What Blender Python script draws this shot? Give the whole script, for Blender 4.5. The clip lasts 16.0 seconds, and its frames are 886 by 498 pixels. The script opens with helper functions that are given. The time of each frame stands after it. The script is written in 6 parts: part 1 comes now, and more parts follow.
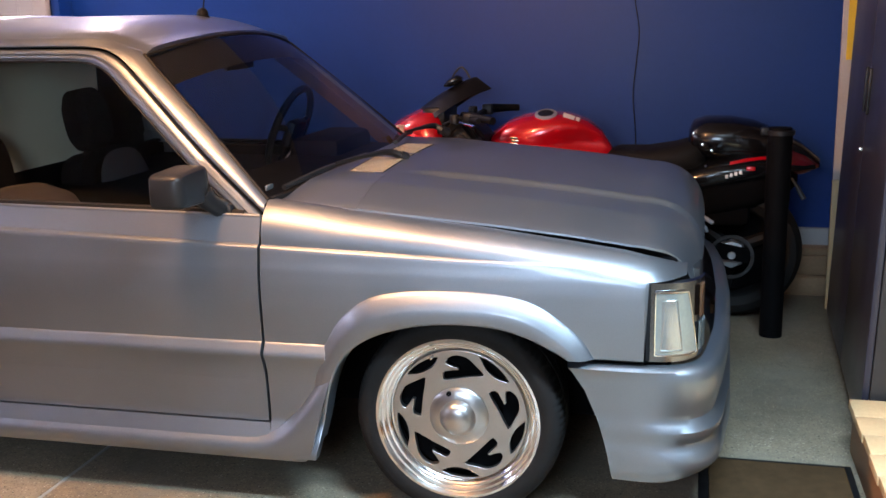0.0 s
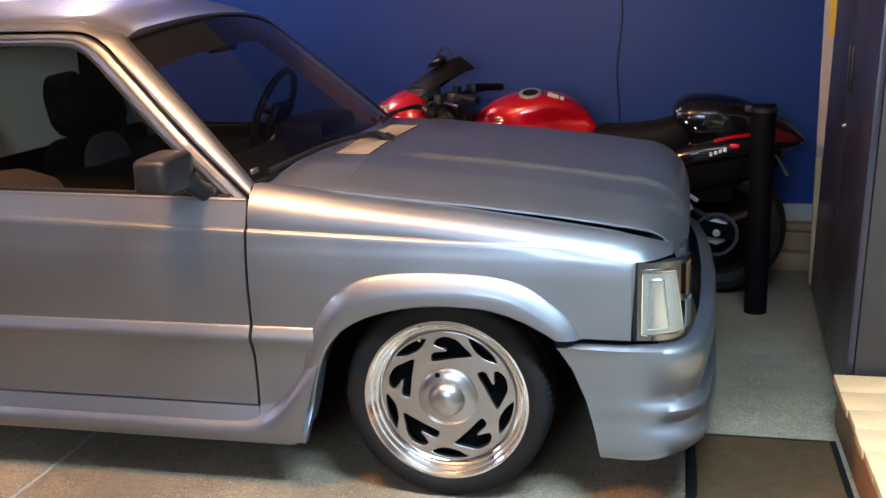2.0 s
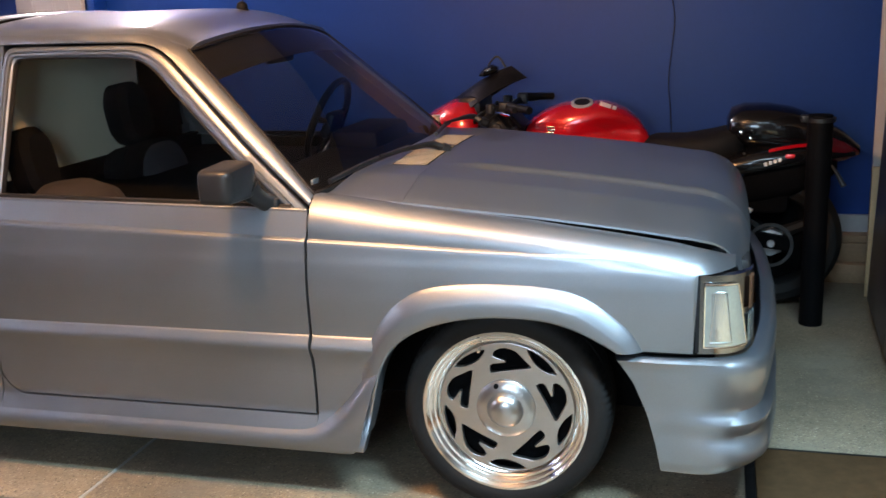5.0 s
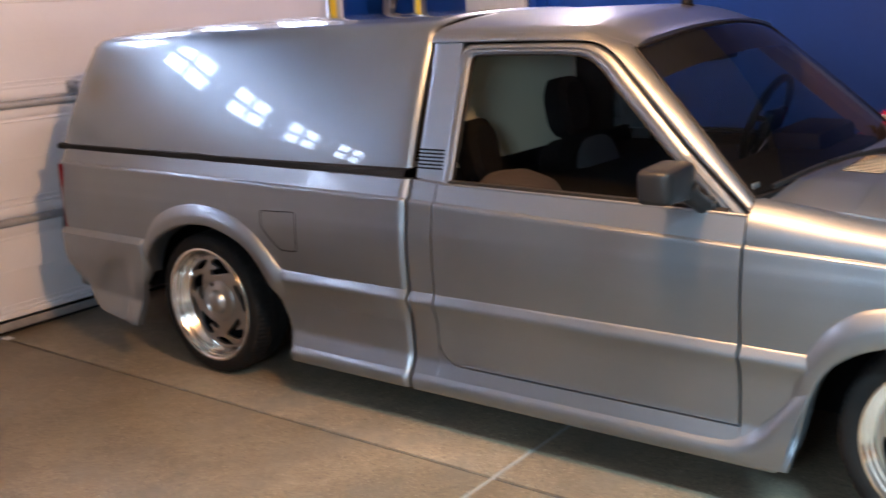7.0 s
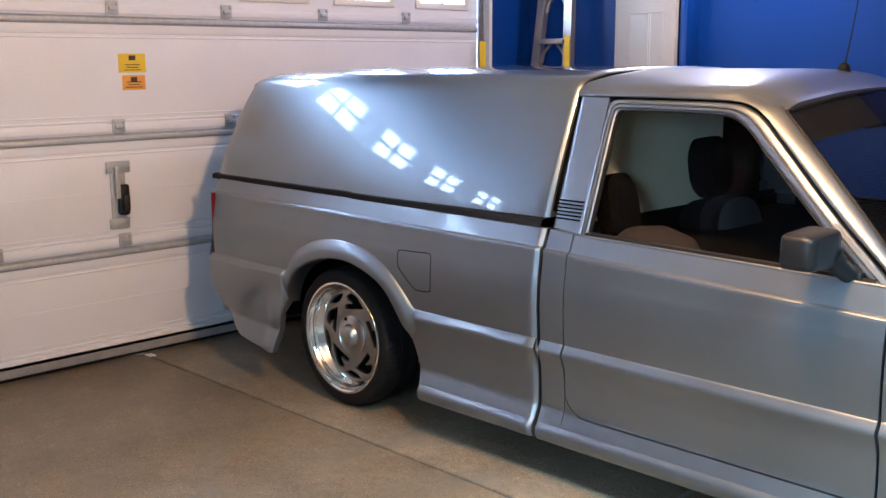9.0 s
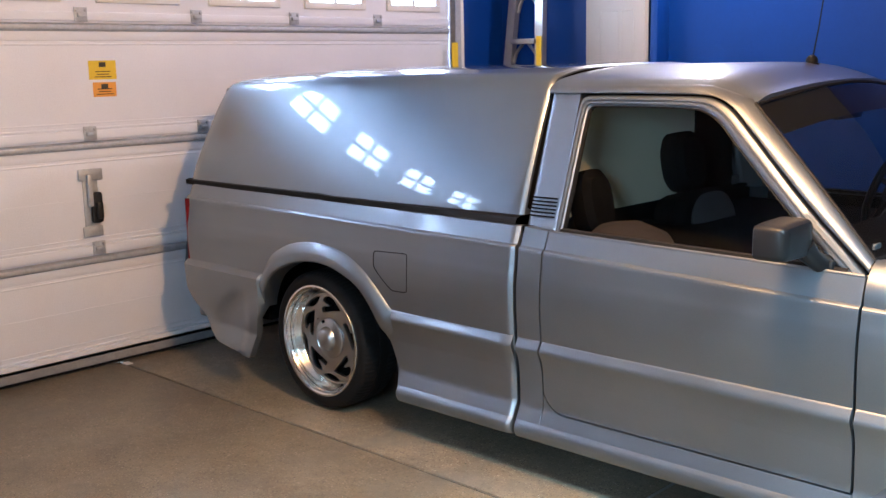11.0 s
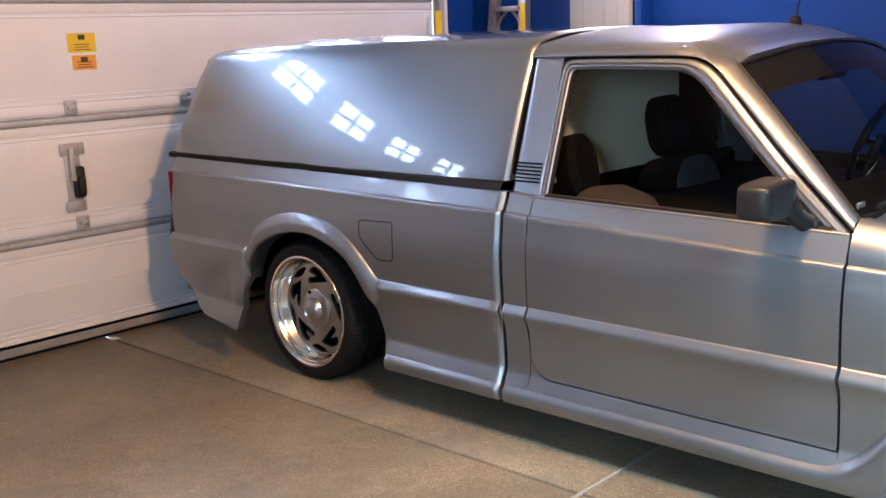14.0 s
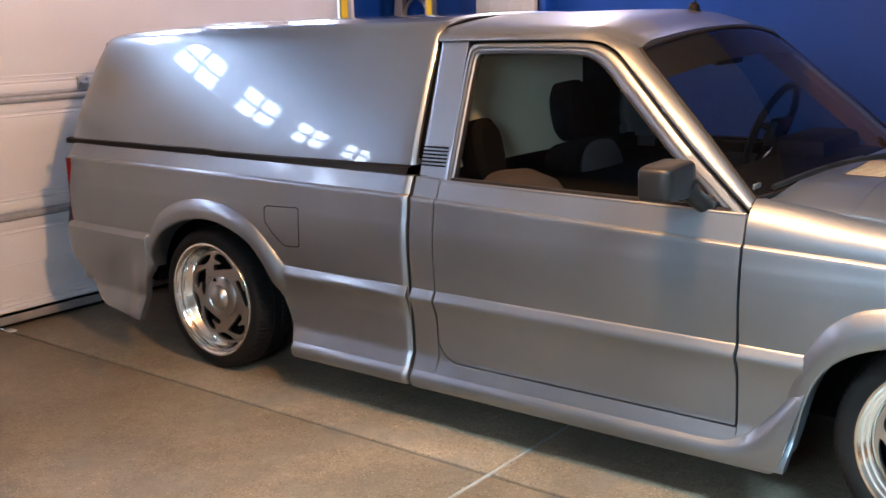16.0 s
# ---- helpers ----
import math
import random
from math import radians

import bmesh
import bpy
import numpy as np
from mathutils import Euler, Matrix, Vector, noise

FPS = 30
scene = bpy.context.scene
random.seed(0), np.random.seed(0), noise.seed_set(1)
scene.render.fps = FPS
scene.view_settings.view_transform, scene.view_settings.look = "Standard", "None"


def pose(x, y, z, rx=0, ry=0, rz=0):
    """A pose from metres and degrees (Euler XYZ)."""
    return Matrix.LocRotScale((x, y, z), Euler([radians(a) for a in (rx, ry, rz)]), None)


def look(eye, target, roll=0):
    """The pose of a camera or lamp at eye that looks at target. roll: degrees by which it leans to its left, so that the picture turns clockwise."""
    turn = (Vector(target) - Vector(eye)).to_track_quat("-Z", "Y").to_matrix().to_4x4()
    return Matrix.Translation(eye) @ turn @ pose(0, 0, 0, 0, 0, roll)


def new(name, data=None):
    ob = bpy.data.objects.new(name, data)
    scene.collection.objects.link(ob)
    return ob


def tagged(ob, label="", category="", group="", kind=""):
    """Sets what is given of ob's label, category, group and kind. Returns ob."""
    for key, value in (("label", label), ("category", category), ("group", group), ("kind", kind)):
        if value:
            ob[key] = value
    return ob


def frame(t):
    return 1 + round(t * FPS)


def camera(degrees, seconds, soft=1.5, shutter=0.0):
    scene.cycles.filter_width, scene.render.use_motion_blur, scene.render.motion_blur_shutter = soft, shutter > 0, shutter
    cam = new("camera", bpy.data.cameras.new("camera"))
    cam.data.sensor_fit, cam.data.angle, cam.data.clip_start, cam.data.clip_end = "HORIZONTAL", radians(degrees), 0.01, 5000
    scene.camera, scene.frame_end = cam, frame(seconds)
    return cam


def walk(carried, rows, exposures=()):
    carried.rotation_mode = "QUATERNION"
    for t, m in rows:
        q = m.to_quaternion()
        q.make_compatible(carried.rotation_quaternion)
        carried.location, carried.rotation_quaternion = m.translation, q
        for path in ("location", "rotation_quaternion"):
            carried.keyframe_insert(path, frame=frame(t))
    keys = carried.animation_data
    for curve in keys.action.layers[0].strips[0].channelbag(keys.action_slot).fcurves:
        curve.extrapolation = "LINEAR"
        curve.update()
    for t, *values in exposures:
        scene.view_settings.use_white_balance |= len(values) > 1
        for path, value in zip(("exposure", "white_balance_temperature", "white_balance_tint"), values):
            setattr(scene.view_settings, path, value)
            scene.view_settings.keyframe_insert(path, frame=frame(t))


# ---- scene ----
cam = camera(46.4, 16.0, shutter=0.5)
PATH = [
    (0, (3.357, -2.533, 1.37), (2.888, -0.641, 0.925), -1.3),
    (0.5, (3.361, -2.537, 1.371), (2.907, -0.648, 0.897), -2.1),
    (1, (3.359, -2.532, 1.37), (2.917, -0.645, 0.877), -1.8),
    (1.5, (3.352, -2.527, 1.377), (2.902, -0.641, 0.886), -1.3),
    (2, (3.351, -2.535, 1.379), (2.912, -0.645, 0.893), -1.8),
    (2.5, (3.354, -2.527, 1.393), (2.919, -0.634, 0.916), -1.8),
    (3, (3.353, -2.53, 1.4), (2.953, -0.63, 0.922), -1.9),
    (3.2, (3.35, -2.53, 1.406), (2.934, -0.629, 0.943), -2.0),
    (5.5, (3.271, -2.551, 1.384), (2.679, -0.702, 0.901), -1.8),
    (6, (3.244, -2.547, 1.376), (2.459, -0.775, 0.884), -2.2),
    (6.4, (3.226, -2.541, 1.381), (2.277, -0.847, 0.903), -2.6),
    (6.5, (3.229, -2.547, 1.384), (2.245, -0.873, 0.903), -2.1),
    (7, (3.211, -2.564, 1.431), (2.017, -1.029, 0.966), -2.9),
    (7.5, (3.226, -2.572, 1.434), (1.928, -1.113, 1.0), -2.8),
    (8, (3.206, -2.6, 1.442), (1.856, -1.179, 1.041), -1.8),
    (8.5, (3.234, -2.58, 1.436), (1.816, -1.218, 1.071), -1.3),
    (9, (3.225, -2.596, 1.421), (1.829, -1.21, 1.06), -0.2),
    (9.5, (3.226, -2.61, 1.434), (1.806, -1.249, 1.071), -0.6),
    (10, (3.233, -2.602, 1.413), (1.835, -1.215, 1.063), -1.1),
    (10.2, (3.24, -2.592, 1.407), (1.865, -1.183, 1.056), -0.9),
    (12.3, (3.222, -2.595, 1.404), (1.855, -1.18, 1.045), -1.5),
    (12.5, (3.229, -2.591, 1.395), (1.853, -1.186, 1.033), -1.4),
    (13, (3.227, -2.593, 1.387), (1.871, -1.173, 1.005), -1.3),
    (13.5, (3.224, -2.603, 1.393), (1.876, -1.18, 0.994), -1.9),
    (14, (3.237, -2.579, 1.383), (1.892, -1.156, 0.978), -2.1),
    (14.5, (3.238, -2.584, 1.383), (1.911, -1.142, 0.982), -2.5),
    (15, (3.238, -2.577, 1.376), (1.965, -1.091, 0.964), -1.9),
    (15.5, (3.24, -2.571, 1.374), (1.993, -1.07, 0.934), -1.9),
    (16, (3.243, -2.571, 1.364), (2.032, -1.039, 0.934), -1.6),
]
BALANCE = ((0.0, 0.02, 6260, 28), (3.0, 0.02, 6290, 26), (5.5, 0.02, 6220, 21), (7.5, 0.05, 5900, 18), (8.5, 0.19, 5490, 12), (9.0, 0.11, 5400, 12), (12.5, 0.18, 5540, 15), (14.0, 0.19, 5760, 17), (16.0, 0.17, 5990, 18))
walk(cam, [(t, look(eye, target, roll)) for t, eye, target, roll in PATH], BALANCE)

# ---------------------------------------------------------------- light
GX0, GX1, GY0, GY1, GZ = -1.31, 5.6, -3.6, 2.75, 2.55      # inner faces of the garage

world = bpy.data.worlds.new("world")
scene.world = world
world.use_nodes = True
wn = world.node_tree
sky = wn.nodes.new("ShaderNodeTexSky")
sky.sky_type, sky.sun_disc, sky.sun_elevation, sky.sun_rotation = "NISHITA", False, radians(40), radians(-90)
wn.links.new(sky.outputs[0], wn.nodes["Background"].inputs[0])
wn.nodes["Background"].inputs[1].default_value = 0.1



def area_lamp(name, m, sx, sy, watts, colour, spread=180):
    d = bpy.data.lights.new(name, "AREA")
    d.shape, d.size, d.size_y, d.energy, d.color = "RECTANGLE", sx, sy, watts, colour
    d.spread = radians(spread)
    ob = new(name, d)
    ob.matrix_basis = m
    return ob


# ---------------------------------------------------------------- materials
def material(name, base, rough=0.5, metal=0.0, vary=0.12, scale=8.0, fine=120.0, bump=0.02, bump_scale=200.0, coat=0.0, coat_rough=0.05, tint=None, spec=0.5, randomise=0.0):
    """Principled material with a coarse and a fine variation of colour, roughness and relief."""
    m = bpy.data.materials.new(name)
    m.use_nodes = True
    t = m.node_tree
    n, l = t.nodes, t.links
    p = n["Principled BSDF"]
    co = n.new("ShaderNodeTexCoord")

    def noise_tex(s, detail=4.0):
        x = n.new("ShaderNodeTexNoise")
        x.inputs["Scale"].default_value, x.inputs["Detail"].default_value = s, detail
        l.new(co.outputs["Object"], x.inputs["Vector"])
        return x

    coarse, small = noise_tex(scale), noise_tex(fine, 2.0)
    mix = n.new("ShaderNodeMix")
    mix.data_type, mix.blend_type = "RGBA", "MIX"
    dark = tint or tuple(c * (1 - 2 * vary) for c in base)
    light = tuple(min(1.0, c * (1 + vary)) for c in base)
    mix.inputs[6].default_value, mix.inputs[7].default_value = (*dark, 1), (*light, 1)
    add = n.new("ShaderNodeMath")
    add.operation = "MULTIPLY_ADD"
    l.new(small.outputs[0], add.inputs[0])
    add.inputs[1].default_value = 0.5
    scl = n.new("ShaderNodeMath")
    scl.operation = "MULTIPLY"
    scl.inputs[1].default_value = 0.75
    l.new(coarse.outputs[0], scl.inputs[0])
    l.new(scl.outputs[0], add.inputs[2])
    fac = add.outputs[0]
    if randomise:
        info = n.new("ShaderNodeObjectInfo")
        r = n.new("ShaderNodeMath")
        r.operation = "MULTIPLY_ADD"
        l.new(info.outputs["Random"], r.inputs[0])
        r.inputs[1].default_value = randomise
        l.new(fac, r.inputs[2])
        fac = r.outputs[0]
    l.new(fac, mix.inputs[0])
    l.new(mix.outputs[2], p.inputs["Base Color"])
    rr = n.new("ShaderNodeMapRange")
    rr.inputs["To Min"].default_value, rr.inputs["To Max"].default_value = max(0.02, rough * 0.85), min(1.0, rough * 1.15)
    l.new(coarse.outputs[0], rr.inputs[0])
    l.new(rr.outputs[0], p.inputs["Roughness"])
    p.inputs["Metallic"].default_value = metal
    p.inputs["Coat Weight"].default_value, p.inputs["Coat Roughness"].default_value = coat, coat_rough
    p.inputs["Specular IOR Level"].default_value = spec
    if bump:
        b = n.new("ShaderNodeBump")
        b.inputs["Strength"].default_value, b.inputs["Distance"].default_value = bump, 0.01
        bt = noise_tex(bump_scale, 3.0)
        l.new(bt.outputs[0], b.inputs["Height"])
        l.new(b.outputs[0], p.inputs["Normal"])
    return m


def emitter(name, colour, strength):
    m = bpy.data.materials.new(name)
    m.use_nodes = True
    n = m.node_tree.nodes
    e = n.new("ShaderNodeEmission")
    e.inputs[0].default_value, e.inputs[1].default_value = (*colour, 1), strength
    m.node_tree.links.new(e.outputs[0], n["Material Output"].inputs[0])
    return m


def glass(name, colour, rough=0.0, ior=1.45):
    """A thin pane: clear tint mixed with a mirror by Fresnel."""
    m = bpy.data.materials.new(name)
    m.use_nodes = True
    n, l = m.node_tree.nodes, m.node_tree.links
    tr, gl, mx, fr = n.new("ShaderNodeBsdfTransparent"), n.new("ShaderNodeBsdfGlossy"), n.new("ShaderNodeMixShader"), n.new("ShaderNodeFresnel")
    tr.inputs[0].default_value = (*colour, 1)
    gl.inputs["Roughness"].default_value = rough
    fr.inputs[0].default_value = ior
    l.new(fr.outputs[0], mx.inputs[0])
    l.new(tr.outputs[0], mx.inputs[1])
    l.new(gl.outputs[0], mx.inputs[2])
    l.new(mx.outputs[0], n["Material Output"].inputs[0])
    return m


SILVER = material("silver_paint", (0.246, 0.274, 0.309), 0.43, 0.94, 0.12, 3.0, 420.0, 0.010, 420.0, 0.6, 0.08)
SILVER_SHELL = material("silver_shell_paint", (0.192, 0.228, 0.268), 0.36, 0.84, 0.07, 3.0, 900.0, 0.006, 900.0, 1.0, 0.03)
BLACK_RUBBER = material("black_rubber", (0.006, 0.006, 0.0065), 0.6, 0, 0.3, 20, 300, 0.05, spec=0.2)
TYRE = material("tyre_rubber", (0.010, 0.0095, 0.0095), 0.65, 0, 0.35, 12, 160, 0.1, 300, spec=0.15)
BLACK_PLASTIC = material("black_plastic", (0.011, 0.011, 0.012), 0.42, 0, 0.2, 15, 300, 0.03, 300, spec=0.35)
# near-black: paints shade in gaps and recesses, and colours a few dark parts
SHADE_BLACK = material("shade_and_dark_parts", (0.003, 0.003, 0.0035), 0.9, 0, 0.3, 10, 100, 0.0, spec=0.05)
ALLOY = material("polished_alloy", (0.78, 0.77, 0.75), 0.14, 1.0, 0.05, 15, 300, 0.01, 300)
ALLOY_BRUSHED = material("brushed_alloy", (0.46, 0.46, 0.46), 0.30, 1.0, 0.08, 20, 300, 0.03, 300)
BEZEL = material("lamp_bezel", (0.22, 0.23, 0.25), 0.20, 1.0, 0.1, 10, 200, 0.0)
CHROME = material("chrome", (0.8, 0.8, 0.8), 0.08, 1.0, 0.04, 10, 200, 0.0)
RAIL_GREY = material("weathered_rail", (0.32, 0.32, 0.33), 0.6, 0.2, 0.25, 14, 120, 0.04)
GALV = material("galvanised_steel", (0.47, 0.49, 0.53), 0.55, 0.55, 0.2, 25, 90, 0.03)
ALUMINIUM = material("ladder_aluminium", (0.46, 0.45, 0.43), 0.33, 0.9, 0.12, 12, 200, 0.03)
DOOR_WHITE = material("door_white_paint", (0.74, 0.75, 0.81), 0.42, 0, 0.05, 4, 160, 0.12, 170)
LEAF_PAINT = material("aged_leaf_paint", (0.40, 0.375, 0.33), 0.45, 0, 0.06, 5, 150, 0.03)
WHITE_TRIM = material("white_trim_paint", (0.74, 0.72, 0.69), 0.4, 0, 0.05, 6, 150, 0.03)
CEILING = material("ceiling_plaster", (0.46, 0.42, 0.38), 0.8, 0, 0.04, 3, 80, 0.1, 90)
BLUE = material("blue_wall_paint", (0.003, 0.036, 0.205), 0.45, 0, 0.08, 2.5, 70, 0.03, 95, spec=0.3)
GREY_WALL = material("pale_wall_paint", (0.19, 0.185, 0.18), 0.6, 0, 0.05, 3, 90, 0.1, 90)
CABINET = material("dark_grey_steel", (0.030, 0.030, 0.046), 0.3, 0.2, 0.1, 5, 260, 0.03, 350)
CAB_SIDE = material("grey_hammered_panel", (0.034, 0.033, 0.034), 0.42, 0.1, 0.1, 6, 200, 0.1, 220)
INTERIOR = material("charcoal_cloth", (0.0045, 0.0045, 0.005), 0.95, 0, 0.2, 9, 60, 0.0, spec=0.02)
INTERIOR_GREY = material("grey_cloth", (0.035, 0.038, 0.045), 0.9, 0, 0.2, 9, 60, 0.0)
TRIM_BEIGE = material("pale_cab_liner", (0.72, 0.69, 0.53), 0.75, 0, 0.06, 5, 200, 0.05, 200)
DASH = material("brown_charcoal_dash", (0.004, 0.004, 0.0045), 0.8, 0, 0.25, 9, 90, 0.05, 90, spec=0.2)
POST_REFLECTION = material("post_lining_reflection", (0.07, 0.034, 0.022), 0.7, 0, 0.15, 9, 150, 0.05, 150)
TAN = material("tan_cloth", (0.016, 0.010, 0.008), 0.9, 0, 0.2, 9, 200, 0.1, 200)
CREAM = material("cream_louvre", (0.42, 0.35, 0.245), 0.4, 0.2, 0.06, 10, 200, 0.02)
RED_PAINT = material("red_bike_paint", (0.58, 0.004, 0.009), 0.22, 0.25, 0.08, 6, 400, 0.0, 100, 1.0, 0.03)
BIKE_BLACK = material("gloss_black_paint", (0.005, 0.005, 0.006), 0.2, 0, 0.2, 8, 200, 0.0, 100, 0.45, 0.03, spec=0.3)
BIKE_ENGINE = material("dark_engine_metal", (0.014, 0.014, 0.015), 0.45, 0.4, 0.3, 20, 150, 0.05)
POST_BLACK = material("black_steel_post", (0.0025, 0.0025, 0.003), 0.6, 0, 0.25, 10, 150, 0.04, spec=0.06)
YELLOW = material("yellow_label", (0.75, 0.52, 0.02), 0.5, 0, 0.05, 20, 200, 0.0)
ORANGE = material("orange_label", (0.75, 0.33, 0.04), 0.5, 0, 0.05, 20, 200, 0.0)
INK = material("dark_ink", (0.05, 0.04, 0.02), 0.6, 0, 0.1, 20, 200, 0.0)
WHITE_PRINT = material("white_print", (0.75, 0.75, 0.75), 0.4, 0, 0.05, 20, 200, 0.0)
GOLD_BADGE = material("pale_metal_badge", (0.75, 0.66, 0.5), 0.25, 1.0, 0.05, 20, 200, 0.0)
AMBER = material("amber_lens", (0.13, 0.06, 0.03), 0.15, 0, 0.1, 20, 200, 0.0, 100, 1.0)
TAIL_RED = material("red_lens", (0.15, 0.006, 0.010), 0.15, 0, 0.15, 20, 200, 0.0, 100, 1.0)
LENS_CLEAR = material("ribbed_clear_lens", (0.26, 0.29, 0.28), 0.12, 0.5, 0.14, 14, 120, 0.08, 30, 1.0)
LENS_FACET = material("lamp_reflector", (0.38, 0.41, 0.43), 0.22, 0.8, 0.08, 18, 90, 0.08, 40, 1.0)
WOOD = material("bleached_plywood", (0.50, 0.36, 0.20), 0.6, 0, 0.14, 6, 90, 0.08, 70, tint=(0.36, 0.23, 0.11), randomise=0.25)
WOOD_DARK = material("brown_timber", (0.26, 0.13, 0.06), 0.6, 0, 0.2, 6, 90, 0.08, 70)
LUMBER = material("old_lumber", (0.22, 0.14, 0.08), 0.75, 0, 0.25, 7, 80, 0.12, 60, randomise=0.3)
MAT_BROWN = material("brown_fibre_mat", (0.062, 0.036, 0.018), 0.95, 0, 0.35, 30, 400, 0.15, 500, spec=0.05)
BOARD = material("pale_scuffed_board", (0.40, 0.38, 0.37), 0.6, 0, 0.12, 9, 90, 0.1, 90)
WALL_STONE = material("concrete_stem", (0.36, 0.37, 0.38), 0.75, 0, 0.1, 8, 120, 0.1, 100)
GLASS_CAR = glass("tinted_car_glass", (0.47, 0.47, 0.48), ior=1.36)
GLASS_SIDE = glass("side_glass", (0.92, 0.92, 0.87), ior=1.2)
GLASS_CLEAR = glass("window_glass", (0.92, 0.94, 0.95), ior=1.16)


def floor_material():
    """Speckled sealed concrete: grey-beige ground with dark and pale flecks."""
    m = material("speckled_concrete", (0.216, 0.176, 0.120), 0.42, 0, 0.26, 2.6, 46, 0.14, 130)
    t = m.node_tree
    n, l = t.nodes, t.links
    p = n["Principled BSDF"]
    base = p.inputs["Base Color"].links[0].from_socket
    co = n.new("ShaderNodeTexCoord")
    for scale, limit, colour in ((95.0, 0.30, (0.105, 0.088, 0.07, 1)), (75.0, 0.25, (0.33, 0.28, 0.22, 1)), (44.0, 0.15, (0.030, 0.027, 0.024, 1)), (37.0, 0.10, (0.52, 0.47, 0.40, 1))):
        v = n.new("ShaderNodeTexVoronoi")
        v.inputs["Scale"].default_value = scale
        l.new(co.outputs["Object"], v.inputs["Vector"])
        c = n.new("ShaderNodeMath")
        c.operation, c.inputs[1].default_value = "LESS_THAN", limit
        l.new(v.outputs["Distance"], c.inputs[0])
        half = n.new("ShaderNodeMath")
        half.operation, half.inputs[1].default_value = "MULTIPLY", 0.75
        l.new(c.outputs[0], half.inputs[0])
        mx = n.new("ShaderNodeMix")
        mx.data_type = "RGBA"
        mx.inputs[7].default_value = colour
        l.new(half.outputs[0], mx.inputs[0])
        l.new(base, mx.inputs[6])
        base = mx.outputs[2]
    # greyer cement showing through in places
    s = n.new("ShaderNodeTexNoise")
    s.inputs["Scale"].default_value, s.inputs["Detail"].default_value, s.inputs["Roughness"].default_value = 3.1, 5.0, 0.6
    l.new(co.outputs["Object"], s.inputs["Vector"])
    r = n.new("ShaderNodeMapRange")
    r.inputs["From Min"].default_value, r.inputs["From Max"].default_value = 0.48, 0.72
    l.new(s.outputs[0], r.inputs[0])
    mx = n.new("ShaderNodeMix")
    mx.data_type = "RGBA"
    mx.inputs[7].default_value = (0.185, 0.165, 0.130, 1)
    l.new(r.outputs[0], mx.inputs[0])
    l.new(base, mx.inputs[6])
    base = mx.outputs[2]
    # worn and stained patches
    for scale, low, high in ((1.3, 0.74, 1.14), (7.0, 0.88, 1.08), (18.0, 0.86, 1.11)):
        s = n.new("ShaderNodeTexNoise")
        s.inputs["Scale"].default_value, s.inputs["Detail"].default_value, s.inputs["Roughness"].default_value = scale, 6.0, 0.68
        l.new(co.outputs["Object"], s.inputs["Vector"])
        r = n.new("ShaderNodeMapRange")
        r.inputs["From Min"].default_value, r.inputs["From Max"].default_value = 0.32, 0.68
        r.inputs["To Min"].default_value, r.inputs["To Max"].default_value = low, high
        l.new(s.outputs[0], r.inputs[0])
        g = n.new("ShaderNodeVectorMath")
        g.operation = "SCALE"
        l.new(base, g.inputs[0])
        l.new(r.outputs[0], g.inputs["Scale"])
        base = g.outputs[0]
    l.new(base, p.inputs["Base Color"])
    return m


FLOOR = floor_material()
JOINT = material("joint_filler", (0.055, 0.055, 0.055), 0.8, 0, 0.2, 10, 100, 0.05)
JOINT_PALE = material("pale_joint_filler", (0.26, 0.27, 0.26), 0.7, 0, 0.1, 10, 100, 0.05)
DAYLIGHT = emitter("daylight_outside", (0.70, 0.83, 1.0), 27.0)


# ---------------------------------------------------------------- mesh helpers
def thing(name, at, label, category, group="", kind=""):
    ob = new(name)
    ob.matrix_basis = Matrix.Translation(at)
    ob.empty_display_size = 0.1
    return tagged(ob, label, category, group, kind)


def part(name, bm, mat, parent=None, label="", sharp=35, smooth=True):
    """Links a bmesh, given in world metres, as one mesh object, under parent if there is one."""
    me = bpy.data.meshes.new(name)
    bm.to_mesh(me)
    bm.free()
    me.materials.append(mat)
    if smooth:
        me.polygons.foreach_set("use_smooth", [True] * len(me.polygons))
        me.set_sharp_from_angle(angle=radians(sharp))
    ob = new(name, me)
    if parent is not None:
        ob.parent = parent
        ob.matrix_parent_inverse = world_of(parent).inverted()
    if label:
        ob["label"] = label
    return ob


def world_of(ob):
    m = ob.matrix_basis.copy()
    if ob.parent is not None:
        m = world_of(ob.parent) @ ob.matrix_parent_inverse @ m
    return m


def box(bm, x0, x1, y0, y1, z0, z1, bevel=0.0, m=None):
    r = bmesh.ops.create_cube(bm, size=1.0)
    vs = r["verts"]
    for v in vs:
        v.co = Vector(((x0 + x1) / 2 + v.co.x * (x1 - x0), (y0 + y1) / 2 + v.co.y * (y1 - y0), (z0 + z1) / 2 + v.co.z * (z1 - z0)))
    if bevel:
        es = list({e for v in vs for e in v.link_edges})
        out = bmesh.ops.bevel(bm, geom=es, offset=bevel, segments=2, profile=0.5, affect="EDGES")
        vs = list({v for f in out["faces"] for v in f.verts} | {v for v in vs if v.is_valid})
    if m is not None:
        bmesh.ops.transform(bm, matrix=m, verts=[v for v in vs if v.is_valid])
    return vs


def new_box(*a, **k):
    bm = bmesh.new()
    box(bm, *a, **k)
    return bm


def grid(rows, closed=False, flip=False, bm=None):
    """A sheet from rows of points; closed joins the last point of each row to its first."""
    bm = bm or bmesh.new()
    vs = [[bm.verts.new(p) for p in r] for r in rows]
    for a, b in zip(vs, vs[1:]):
        n = len(a)
        for i in range(n if closed else n - 1):
            j = (i + 1) % n
            q = [a[i], a[j], b[j], b[i]]
            try:
                bm.faces.new(q[::-1] if flip else q)
            except ValueError:
                pass
    return bm


